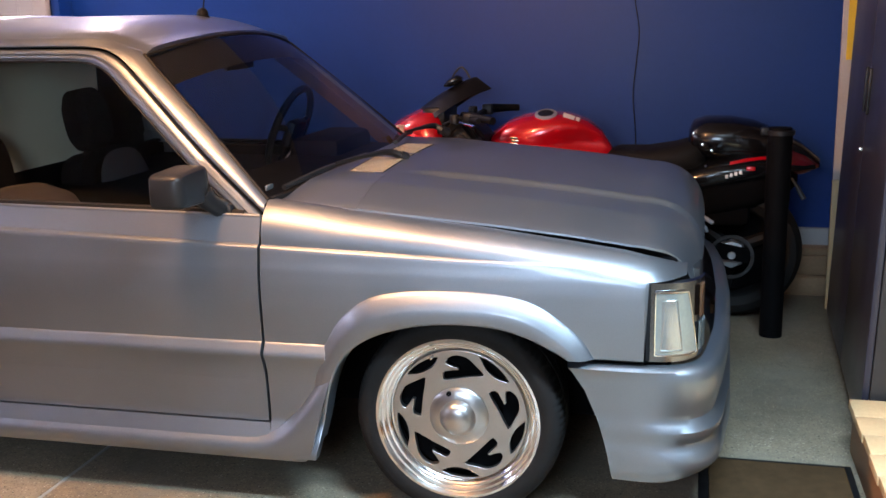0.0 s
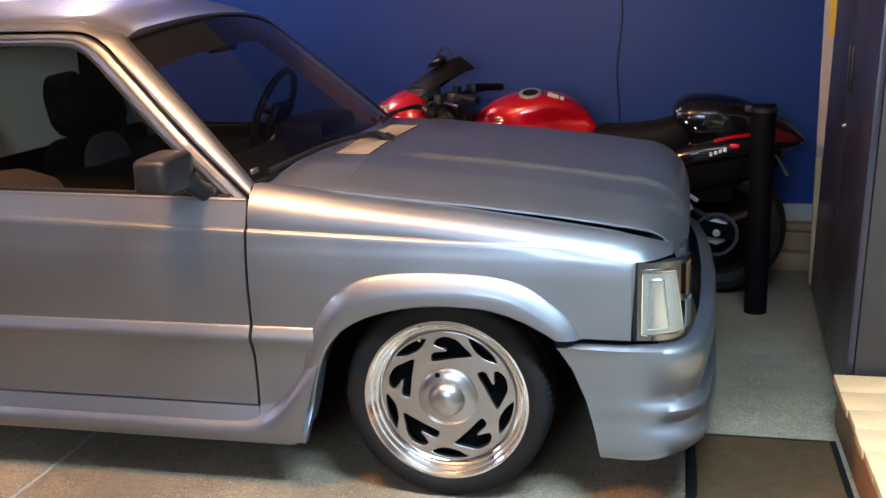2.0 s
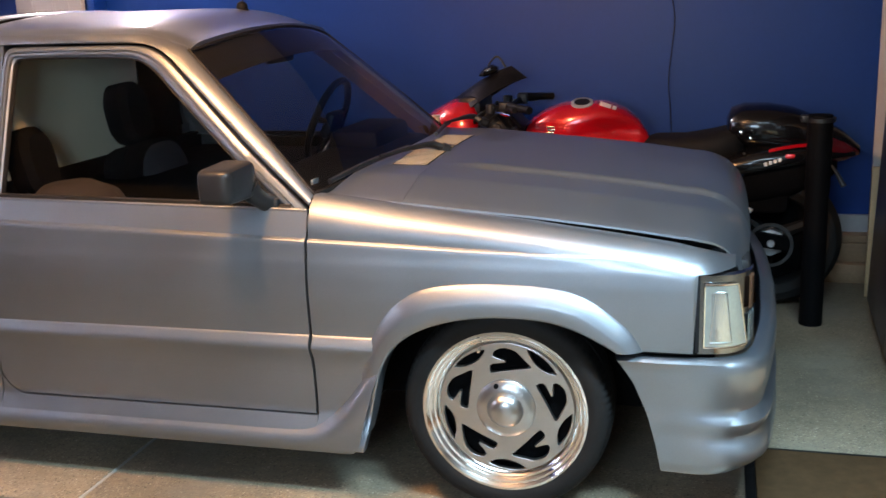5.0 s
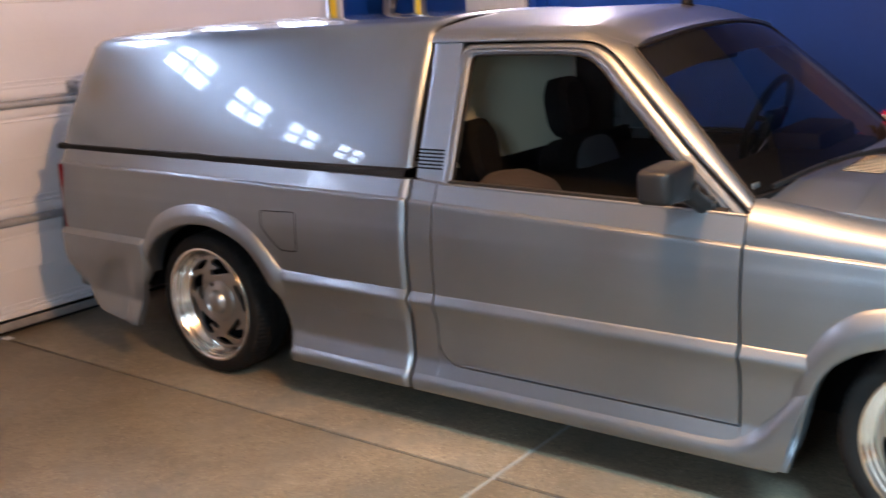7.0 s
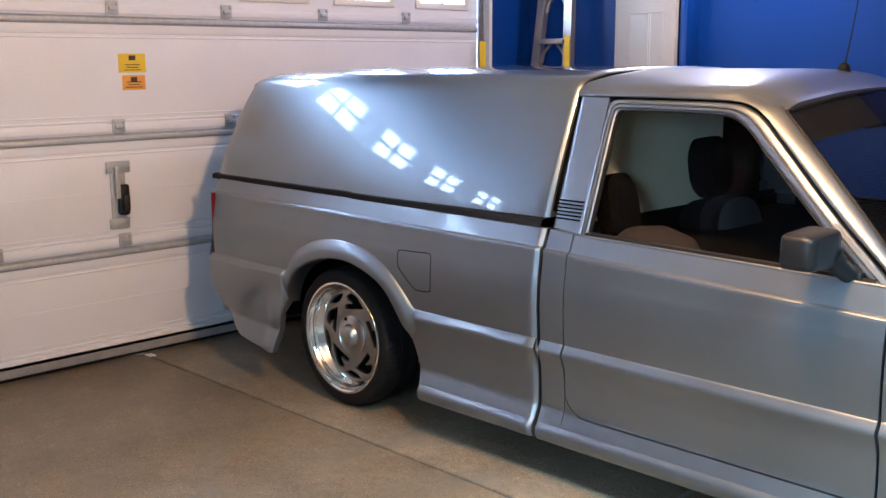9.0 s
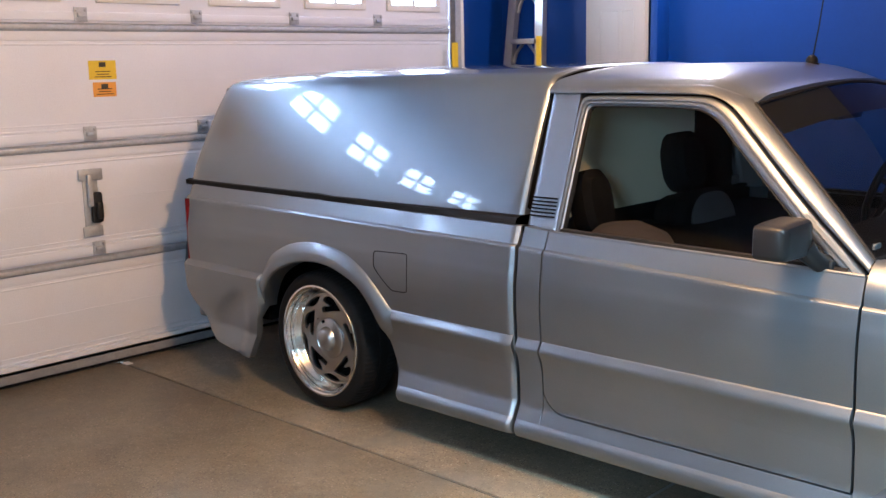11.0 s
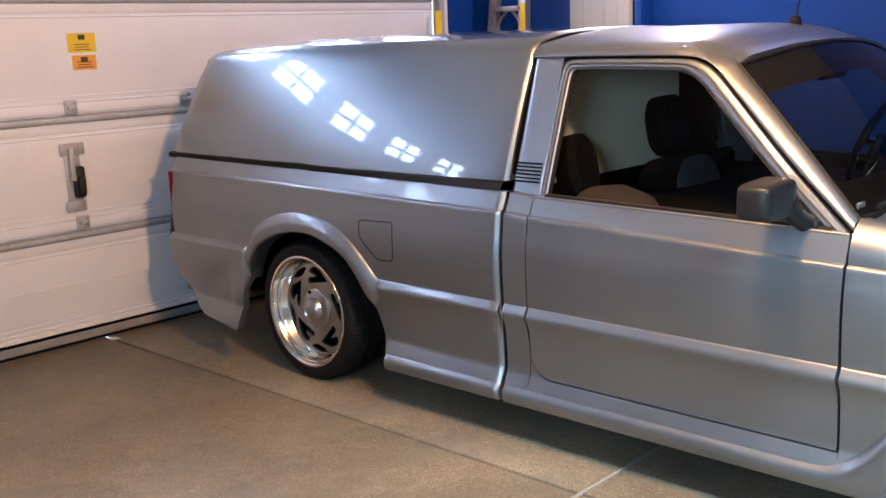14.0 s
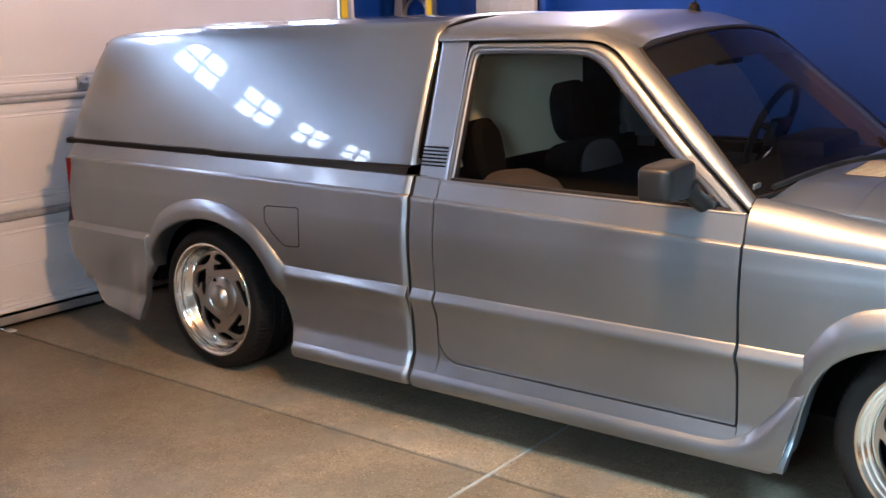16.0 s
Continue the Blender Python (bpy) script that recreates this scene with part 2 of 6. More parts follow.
def clean(bm, dist=0.0004):
    bmesh.ops.remove_doubles(bm, verts=bm.verts, dist=dist)
    bmesh.ops.dissolve_degenerate(bm, edges=bm.edges, dist=0.0003)
    bmesh.ops.recalc_face_normals(bm, faces=bm.faces)
    return bm


def flange(bm, dx=0.0, dy=0.02, dz=0.0):
    """Turns the open edges of a sheet inwards, to give it depth."""
    es = [e for e in bm.edges if e.is_boundary]
    r = bmesh.ops.extrude_edge_only(bm, edges=es)
    bmesh.ops.translate(bm, vec=(dx, dy, dz), verts=[g for g in r["geom"] if isinstance(g, bmesh.types.BMVert)])
    return bm


def solid(bm, depth):
    """Gives a sheet a thickness."""
    bmesh.ops.solidify(bm, geom=list(bm.faces), thickness=depth)
    return bm


def lathe(profile, n=48, axis="y", centre=(0, 0, 0), bm=None, a0=0.0):
    """Turns (radius, along) pairs round an axis."""
    rows = []
    for r, h in profile:
        row = []
        for i in range(n):
            a = a0 + 2 * math.pi * i / n
            c, s = r * math.cos(a), r * math.sin(a)
            p = {"y": (c, h, s), "z": (c, s, h), "x": (h, c, s)}[axis]
            row.append(Vector(p) + Vector(centre))
        rows.append(row)
    return grid(rows, True, axis != "y", bm)


def tube(path, radius, n=8, bm=None, cap=True):
    """A round bar along points; radius may be a list."""
    bm = bm or bmesh.new()
    pts = [Vector(p) for p in path]
    rows = []
    side = None
    for i, p in enumerate(pts):
        d = (pts[min(i + 1, len(pts) - 1)] - pts[max(i - 1, 0)]).normalized()
        if side is None:
            side = d.orthogonal().normalized()
        side = (side - d * side.dot(d)).normalized()
        up = d.cross(side)
        r = radius[i] if isinstance(radius, (list, tuple)) else radius
        rows.append([p + r * (math.cos(2 * math.pi * k / n) * side + math.sin(2 * math.pi * k / n) * up) for k in range(n)])
    before = set(bm.verts)
    grid(rows, True, False, bm)
    if cap:
        made = [v for v in bm.verts if v not in before]
        for ring in (made[:n], made[-n:]):
            bm.faces.new(ring)
    bmesh.ops.recalc_face_normals(bm, faces=bm.faces)
    return bm


def smooth_line(points, n):
    """n points evenly along a Catmull-Rom curve through the given ones."""
    p = [np.array(q, float) for q in points]
    p = [2 * p[0] - p[1]] + p + [2 * p[-1] - p[-2]]
    dense = []
    for a, b, c, d in zip(p, p[1:], p[2:], p[3:]):
        for t in np.linspace(0, 1, 24, endpoint=False):
            dense.append(0.5 * (2 * b + (c - a) * t + (2 * a - 5 * b + 4 * c - d) * t**2 + (3 * b - a - 3 * c + d) * t**3))
    dense.append(p[-2])
    dense = np.array(dense)
    s = np.r_[0, np.cumsum(np.linalg.norm(np.diff(dense, axis=0), axis=1))]
    at = np.linspace(0, s[-1], n)
    return np.stack([np.interp(at, s, dense[:, k]) for k in range(dense.shape[1])], 1)


def step01(a, b, x):
    t = min(1.0, max(0.0, (x - a) / (b - a)))
    return t * t * (3 - 2 * t)


def blob(bm, sections, n=20, power=2.4, cap=True):
    """A rounded hull along x: sections of (x, y, z_low, z_high, half_width)."""
    rows = []
    for x, y, z0, z1, w in sections:
        row = []
        for i in range(n):
            a = 2 * math.pi * i / n
            c, s = math.cos(a), math.sin(a)
            u = math.copysign(abs(c) ** (2 / power), c)
            v = math.copysign(abs(s) ** (2 / power), s)
            row.append((x, y + w * u, (z0 + z1) / 2 + (z1 - z0) / 2 * v))
        rows.append(row)
    before = set(bm.verts)
    grid(rows, True, False, bm)
    made = [v for v in bm.verts if v not in before]
    if cap:
        bm.faces.new(made[:n])
        bm.faces.new(made[-n:])
    bmesh.ops.recalc_face_normals(bm, faces=bm.faces)
    return bm


def cut_plate(outline, holes, depth, bevel=0.0):
    """A flat plate in x and z with holes, its thickness along y, from 2D outlines. Returns a bmesh."""
    cu = bpy.data.curves.new("plate", "CURVE")
    cu.dimensions, cu.fill_mode, cu.extrude, cu.bevel_depth, cu.bevel_resolution = "2D", "BOTH", depth / 2, bevel, 1
    for loop in (outline, *holes):
        sp = cu.splines.new("POLY")
        sp.points.add(len(loop) - 1)
        for q, (x, z) in zip(sp.points, loop):
            q.co = (x, z, 0, 1)
        sp.use_cyclic_u = True
    ob = bpy.data.objects.new("plate", cu)
    scene.collection.objects.link(ob)
    me = bpy.data.meshes.new_from_object(ob.evaluated_get(bpy.context.evaluated_depsgraph_get()))
    bm = bmesh.new()
    bm.from_mesh(me)
    bpy.data.objects.remove(ob)
    bpy.data.curves.remove(cu)
    bpy.data.meshes.remove(me)
    bmesh.ops.transform(bm, matrix=Matrix(((1, 0, 0, 0), (0, 0, 1, 0), (0, 1, 0, 0), (0, 0, 0, 1))), verts=bm.verts)
    bmesh.ops.recalc_face_normals(bm, faces=bm.faces)
    return bm


def mirrored(bm, yc=0.83):
    """A copy of a bmesh on the other side of the truck."""
    other = bm.copy()
    for v in other.verts:
        v.co.y = 2 * yc - v.co.y
    bmesh.ops.reverse_faces(other, faces=other.faces)
    return other


def both_sides(name, bm, mat, parent, label="", sharp=35):
    other = mirrored(bm)
    a = part(name, bm, mat, parent, label, sharp)
    return a, part(name, other, mat, parent, label, sharp)


# ---------------------------------------------------------------- the garage
floor = tagged(part("floor", new_box(GX0 - 0.6, GX1 + 0.1, GY0 - 0.1, GY1 + 0.1, -0.20, -0.008), JOINT), "speckled sealed concrete garage floor with sawn joints", "floor", kind="structure")
JX, JY = 1.503, -0.180      # the crossing of the joints
for x0, x1 in ((GX0 - 0.6, JX - 0.0078), (JX + 0.0078, GX1 + 0.1)):
    for y0, y1 in ((GY0 - 0.1, JY - 0.0075), (JY + 0.0075, GY1 + 0.1)):
        part("slab", new_box(x0, x1, y0, y1, -0.15, 0.0, bevel=0.003), FLOOR, floor)
part("joint_filler", new_box(JX - 0.0075, JX + 0.0075, GY0, GY1, -0.1, -0.003), JOINT_PALE, floor, "pale filler in the cross joint")

wall_left = tagged(part("wall_west", new_box(GX0 - 0.12, GX1 + 0.12, GY1, GY1 + 0.12, 0.0, GZ), BLUE), "blue painted garage wall behind the motorcycle", "wall", kind="structure")
stem = tagged(part("baseboard", new_box(GX0 + 0.02, GX1, GY1 - 0.035, GY1 - 0.002, 0.002, 0.30, bevel=0.004), WALL_STONE), "pale grey stem wall under the blue paint", "baseboard", kind="structure")
OX0, OX1, OS, OZ = 2.25, 3.25, 1.20, 2.05      # unseen opening, added to light the fender
bm = bmesh.new()
box(bm, GX0 - 0.12, OX0, GY0 - 0.12, GY0, 0.0, GZ)
box(bm, OX1, GX1 + 0.12, GY0 - 0.12, GY0, 0.0, GZ)
box(bm, OX0, OX1, GY0 - 0.12, GY0, OZ, GZ)
box(bm, OX0, OX1, GY0 - 0.12, GY0, 0.0, OS)
tagged(part("wall_east", bm, GREY_WALL), "pale painted garage wall with an unseen opening added for cool light", "wall", kind="structure")
# added cool lamp out of view, for the glow on the front fender
area_lamp("added_side_light", look(((OX0 + OX1) / 2, GY0 - 0.06, (OS + OZ) / 2), ((OX0 + OX1) / 2, 0, (OS + OZ) / 2)), OX1 - OX0 - 0.02, OZ - OS - 0.02, 55, (0.62, 0.88, 1.0))
tagged(part("wall_north", new_box(GX1, GX1 + 0.12, GY0, GY1, 0.0, GZ), GREY_WALL), "pale painted end wall of the garage", "wall", kind="structure")
tagged(part("ceiling", new_box(GX0 - 0.12, GX1 + 0.12, GY0 - 0.12, GY1 + 0.12, GZ, GZ + 0.12), CEILING), "plain white garage ceiling", "ceiling", kind="structure")

DY0, DY1, DZ = -2.70, 2.21, 2.16        # opening of the garage door
bm = bmesh.new()
box(bm, GX0 - 0.10, GX0 - 0.02, DY1 + 0.10, GY1, 0.0, GZ)
box(bm, GX0 - 0.14, GX0 - 0.02, GY0, DY0 - 0.03, 0.0, GZ)
box(bm, GX0 - 0.14, GX0 - 0.02, DY0 - 0.03, DY1 + 0.03, DZ + 0.02, GZ)
tagged(part("wall_south", bm, BLUE), "blue painted wall round the garage door", "wall", kind="structure")

sky_sheet = tagged(part("backdrop", new_box(GX0 - 0.95, GX0 - 0.93, DY0 - 1.0, DY1 + 1.8, 0.02, 2.9), DAYLIGHT, smooth=False), "bright daylight outside the garage windows", "backdrop", kind="structure")


def garage_door():
    door = thing("garage_door", (GX0, -0.2, 0), "white sectional garage door with galvanised struts and glazed top row", "garage door")
    heights = (0.045, 0.54, 1.08, 1.62, 2.15)
    cols = [DY0 + (DY1 - DY0) * k / 8 for k in range(9)]
    for s, (z0, z1) in enumerate(zip(heights, heights[1:])):
        bm = bmesh.new()
        if s < 3:
            box(bm, GX0 - 0.045, GX0, DY0, DY1, z0 + 0.0003, z1 - 0.0003, bevel=0.003)
            # embossed rails
            for a, b, d in ((z1 - 0.078, z1 - 0.012, 0.006), (z1 - 0.098, z1 - 0.090, 0.004), (z0 + 0.084, z0 + 0.090, 0.004), (z0 + 0.058, z0 + 0.068, 0.006), (z0 + 0.012, z0 + 0.052, 0.014)):
                box(bm, GX0 - 0.004, GX0 + d, DY0 + 0.004, DY1 - 0.004, a, b, bevel=0.003)
            mid = (z0 + z1) / 2
            box(bm, GX0 - 0.004, GX0 + 0.002, DY0 + 0.004, DY1 - 0.004, mid - 0.003, mid + 0.003)
            sec = part("section", bm, DOOR_WHITE, door)
        else:
            w0, w1, MUL = z0 + 0.115, z1 - 0.135, 0.105
            box(bm, GX0 - 0.045, GX0, DY0, DY1, z0 + 0.0003, w0)
            box(bm, GX0 - 0.045, GX0, DY0, DY1, w1, z1)
            for k in range(9):
                c = cols[k]
                a, b = (c, c + MUL) if k == 0 else ((c - MUL, c) if k == 8 else (c - MUL, c + MUL))
                box(bm, GX0 - 0.045, GX0, a, b, w0, w1)
            box(bm, GX0 - 0.004, GX0 + 0.014, DY0 + 0.004, DY1 - 0.004, z0 + 0.012, z0 + 0.052, bevel=0.003)
            sec = part("section", bm, DOOR_WHITE, door)
            for k in range(8):
                a, b = cols[k] + MUL, cols[k + 1] - MUL
                fr = bmesh.new()
                for ya, yb, za, zb in ((a - 0.02, b + 0.02, w0 - 0.02, w0 + 0.016), (a - 0.02, b + 0.02, w1 - 0.016, w1 + 0.02), (a - 0.02, a + 0.016, w0 + 0.016, w1 - 0.016), (b - 0.016, b + 0.02, w0 + 0.016, w1 - 0.016)):
                    box(fr, GX0 - 0.01, GX0 + 0.014, ya, yb, za, zb, bevel=0.003)
                box(fr, GX0 - 0.02, GX0 + 0.008, (a + b) / 2 - 0.010, (a + b) / 2 + 0.010, w0 + 0.016, w1 - 0.016)
                box(fr, GX0 - 0.022, GX0 + 0.006, a + 0.016, b - 0.016, (w0 + w1) / 2 - 0.010, (w0 + w1) / 2 + 0.010)
                part("window_frame", fr, WHITE_TRIM, sec)
                pane = part("pane", new_box(GX0 - 0.032, GX0 - 0.028, a + 0.001, b - 0.001, w0 + 0.001, w1 - 0.001), GLASS_CLEAR, sec)
                pane.visible_shadow = False
    # struts along the section joints
    for z in heights[1:4]:
        bm = bmesh.new()
        rows = []
        for y in (DY0 + 0.02, DY1 - 0.02):
            rows.append([(GX0 + dx, y, z + dz) for dx, dz in ((0.001, -0.036), (0.014, -0.034), (0.026, -0.027), (0.029, -0.017), (0.026, -0.007), (0.014, 0.001), (0.001, 0.003))])
        grid(rows, bm=bm)
        bmesh.ops.recalc_face_normals(bm, faces=bm.faces)
        part("strut", bm, GALV, door, "grey galvanised strut")
    # bottom retainer and rubber seal
    part("bottom_rail", new_box(GX0 - 0.046, GX0 + 0.014, DY0, DY1, 0.018, 0.084, bevel=0.008), RAIL_GREY, door, "grey metal bottom rail")
    bm = bmesh.new()
    tube([(GX0 - 0.012, DY0, 0.0105), (GX0 - 0.012, DY1, 0.0105)], 0.0105, 10, bm)
    part("bottom_seal", bm, BLACK_RUBBER, door, "black rubber seal")
    hinge = None
    for z in heights[1:4]:
        for k in range(1, 8):
            y = cols[k]
            bm = bmesh.new()
            box(bm, GX0 + 0.012, GX0 + 0.018, y - 0.032, y + 0.032, z + 0.008, z + 0.072, bevel=0.002)
            box(bm, GX0 + 0.014, GX0 + 0.030, y - 0.02, y + 0.02, z + 0.028, z + 0.046, bevel=0.003)
            for dy in (-0.022, 0.022):
                lathe([(0.0005, 0.026), (0.007, 0.025), (0.007, 0.018)], 8, "x", (GX0, y + dy, z + 0.058), bm)
            part("hinge", bm, GALV, door, "galvanised hinge plate")
    # slide lock
    bm = bmesh.new()
    box(bm, GX0 + 0.001, GX0 + 0.008, -0.30, -0.225, 0.64, 0.955, bevel=0.003)
    box(bm, GX0 + 0.007, GX0 + 0.016, -0.32, -0.20, 0.90, 0.955, bevel=0.004)
    box(bm, GX0 + 0.006, GX0 + 0.014, -0.315, -0.215, 0.635, 0.685, bevel=0.004)
    box(bm, GX0 + 0.012, GX0 + 0.034, -0.285, -0.262, 0.78, 0.93, bevel=0.004)
    lock = part("slide_lock", bm, GALV, door, "galvanised slide lock")
    bm = bmesh.new()
    box(bm, GX0 + 0.012, GX0 + 0.03, -0.272, -0.215, 0.70, 0.845, bevel=0.012)
    box(bm, GX0 + 0.028, GX0 + 0.055, -0.255, -0.225, 0.72, 0.80, bevel=0.008)
    part("handle", bm, BLACK_PLASTIC, lock, "black plastic pull")
    for z0, z1, y0, y1, mat in ((1.365, 1.452, -0.220, -0.082, YELLOW), (1.285, 1.352, -0.205, -0.088, ORANGE)):
        lab = part("warning_label", new_box(GX0 + 0.0005, GX0 + 0.0025, y0, y1, z0, z1), mat, door, "yellow warning label" if mat is YELLOW else "orange warning label")
        bm = bmesh.new()
        ym = (y0 + y1) / 2
        box(bm, GX0 + 0.002, GX0 + 0.0032, ym - 0.017, ym + 0.017, z1 - 0.03, z1 - 0.008)
        for k, w in enumerate((0.85, 0.6, 0.75)):
            zz = z0 + 0.010 + 0.012 * k
            box(bm, GX0 + 0.002, GX0 + 0.0032, ym - 0.05 * w, ym + 0.05 * w, zz, zz + 0.004)
        part("print", bm, INK, lab, "faint dark print")
    return door


garage_door()

# steel track and white stop moulding beside the door
track = thing("door_track", (GX0 + 0.05, DY1 - 0.02, 0), "vertical galvanised garage door track on a painted jamb", "door track")
bm = bmesh.new()
box(bm, GX0 + 0.030, GX0 + 0.075, DY1 + 0.028, DY1 + 0.034, 0.02, 2.2)
box(bm, GX0 + 0.030, GX0 + 0.034, DY1 - 0.02, DY1 + 0.028, 0.02, 2.2)
box(bm, GX0 + 0.071, GX0 + 0.075, DY1 - 0.012, DY1 + 0.028, 0.02, 2.2)
part("channel", bm, GALV, track)
part("jamb_board", new_box(GX0 - 0.02, GX0 + 0.022, DY1 + 0.008, DY1 + 0.12, 0.0, 2.2, bevel=0.003), WHITE_TRIM, track, "white jamb board")
part("tag", new_box(GX0 + 0.0765, GX0 + 0.079, DY1 - 0.055, DY1 + 0.0, 1.38, 1.53), YELLOW, track, "yellow tag")

# white panelled leaf standing out from the wall
def wall_leaf():
    leaf = thing("cupboard_door", (-0.5, GY1 - 0.1, 0), "narrow white panelled cupboard door standing ajar at the blue wall", "door")
    m = Matrix.Translation((-0.13, GY1 - 0.12, 0)) @ Matrix.Rotation(radians(-7), 4, "Z")
    bm = bmesh.new()
    box(bm, -0.46, 0.0, -0.018, 0.018, 0.01, 2.03, bevel=0.003)
    for x0, x1 in ((-0.345, -0.195), (-0.185, -0.085)):
        for z0, z1 in ((0.12, 0.78), (0.92, 1.69)):
            for a, b, c, d in ((x0, x1, z0, z0 + 0.006), (x0, x1, z1 - 0.006, z1), (x0, x0 + 0.006, z0 + 0.006, z1 - 0.006), (x1 - 0.006, x1, z0 + 0.006, z1 - 0.006)):
                box(bm, a, b, -0.0205, -0.016, c, d, bevel=0.001)
    bmesh.ops.transform(bm, matrix=m, verts=bm.verts)
    part("panel", bm, LEAF_PAINT, leaf)
    bm = bmesh.new()
    box(bm, -0.10, -0.055, GY1 - 0.13, GY1 - 0.003, 0.0, 2.1, bevel=0.004)
    part("post", bm, BLUE, leaf, "blue painted door post")


wall_leaf()


def step_ladder():
    lad = thing("step_ladder", (-1.0, 2.5, 0), "aluminium step ladder folded against the blue wall", "ladder")
    def at_z(z, side):
        x0 = -1.235 + 0.075 * z if side < 0 else -0.835 - 0.03 * z
        return x0, 2.50 + 0.06 * z
    for side in (-1, 1):
        bm = bmesh.new()
        rows = []
        for z in (0.0, 2.2):
            x, y = at_z(z, side)
            w, d = 0.030, 0.022
            rows.append([(x - w, y - d, z), (x + w, y - d, z), (x + w, y + d, z), (x - w, y + d, z)])
        grid(rows, True, bm=bm)
        for ring in ([v for v in bm.verts if v.co.z < 0.01], [v for v in bm.verts if v.co.z > 2.1]):
            bm.faces.new(ring)
        bmesh.ops.recalc_face_normals(bm, faces=bm.faces)
        rail = part("rail", bm, ALUMINIUM, lad)
        x, y = at_z(1.46, side)
        if side > 0:
            part("label_strip", new_box(x - 0.012, x + 0.026, y - 0.028, y - 0.0235, 1.30, 1.56), YELLOW, rail, "yellow label strip")
    for z in (0.32, 0.62, 0.92, 1.22, 1.53, 1.84, 2.1):
        xa, ya = at_z(z, -1)
        xb, yb = at_z(z, 1)
        bm = new_box(xa + 0.02, xb - 0.02, ya - 0.04, ya + 0.04, z - 0.016, z + 0.016, bevel=0.004)
        part("tread", bm, ALUMINIUM, lad)
        for x, s in ((xa + 0.025, 1), (xb - 0.025, -1)):
            bm = tube(smooth_line([(x, ya, z - 0.13), (x + 0.02 * s, ya, z - 0.07), (x + 0.07 * s, ya, z - 0.018)], 6), 0.010, 6)
            part("gusset", bm, ALUMINIUM, lad)
    for side in (-1, 1):
        x, y = at_z(0.0, side)
        part("foot", new_box(x - 0.035, x + 0.035, y - 0.03, y + 0.03, 0.0, 0.03, bevel=0.005), BLACK_RUBBER, lad, "black rubber foot")


step_ladder()

hook = thing("wall_hook", (-0.985, GY1 - 0.03, 1.66), "small dark round hook plate screwed to the blue wall", "hook")
bm = lathe(((0.0005, -0.030), (0.016, -0.028), (0.018, -0.012), (0.030, -0.008), (0.032, -0.001)), 20, "y", (-0.985, GY1, 1.66))
bmesh.ops.recalc_face_normals(bm, faces=bm.faces)
part("plate", bm, BLACK_PLASTIC, hook)

# ---- right end of the garage: cabinet, boards, step, mat, post
def steel_cabinet():
    cab = thing("steel_cabinet", (4.3, 1.4, 0), "tall dark grey steel storage cabinet with double doors", "cabinet")
    x0, y0, y1 = 3.892, 0.735, 2.13
    turn = Matrix.Translation((3.89, 0.735, 0)) @ Matrix.Rotation(radians(-2.4), 4, "Z") @ Matrix.Rotation(radians(1.9), 4, "Y") @ Matrix.Translation((-3.89, -0.735, 0))
    part("body", new_box(x0 + 0.012, 4.75, y0, y1, 0.04, 1.98, bevel=0.004), CAB_SIDE, cab)
    part("plinth", new_box(x0 + 0.03, 4.73, y0 + 0.03, y1 - 0.03, 0.0, 0.05), SHADE_BLACK, cab, "dark recessed plinth")
    for a, b in ((y0 + 0.004, 1.40), (1.408, y1 - 0.004)):
        d = part("door", new_box(x0 - 0.012, x0 + 0.010, a, b, 0.05, 1.975, bevel=0.004), CABINET, cab)
        h = b - 0.05 if b < 1.5 else a + 0.05
        bm = new_box(x0 - 0.022, x0 - 0.010, h - 0.012, h + 0.012, 0.99, 1.15, bevel=0.004)
        part("handle", bm, BLACK_PLASTIC, d, "black recessed handle")
        if b < 1.5:
            continue
        bm = bmesh.new()
        lathe([(0.0005, -0.024), (0.008, -0.022), (0.009, -0.012)], 12, "x", (x0, a + 0.015, 0.86), bm)
        bmesh.ops.recalc_face_normals(bm, faces=bm.faces)
        part("lock", bm, CHROME, d, "small chrome lock")
    for ob in cab.children_recursive:
        ob.data.transform(turn)


steel_cabinet()

for k, (x, y, z, mat, lab) in enumerate(((3.976, 2.40, 1.9, BOARD, "pale grey board standing between cabinet and blue wall"), (4.005, 2.46, 1.5, BOARD, "pale scuffed board leaning behind the cabinet"), (3.975, 2.34, 0.60, WOOD, "narrow wooden board standing beside the cabinet"))):
    bd = thing("board", (x, y, 0), lab, "board", group="boards behind the cabinet")
    bm = new_box(x - 0.010 - 0.004 * k, x + 0.5, y - 0.012, y + 0.012, 0.0, z, bevel=0.003)
    part("sheet", bm, mat, bd)
    if k == 0:
        part("label_strip", new_box(x + 0.012, x + 0.055, y - 0.016, y - 0.0125, 1.13, 1.42), YELLOW, bd, "yellow sticker")


def wooden_step():
    st = thing("wooden_step", (4.3, -0.2, 0), "low wooden entry step with pale worn planks", "step")
    x0, x1, y0, y1, z = 3.845, 5.2, -1.25, 0.71, 0.17
    bm = bmesh.new()
    box(bm, x0 + 0.012, x0 + 0.05, y0, y1 - 0.01, 0.0, z - 0.03, bevel=0.003)
    box(bm, x0 + 0.05, x1, y1 - 0.05, y1 - 0.01, 0.0, z - 0.03, bevel=0.003)
    part("frame", bm, WOOD_DARK, st, "reddish brown timber frame")
    n = 14
    w = (y1 - y0) / n
    for k in range(n):
        a = y0 + k * w
        part("plank", new_box(x0 + random.uniform(-0.004, 0.004), x1, a + 0.0015, a + w - 0.0015, z - 0.029, z + random.uniform(-0.0015, 0.0015), bevel=0.003), WOOD, st)


wooden_step()

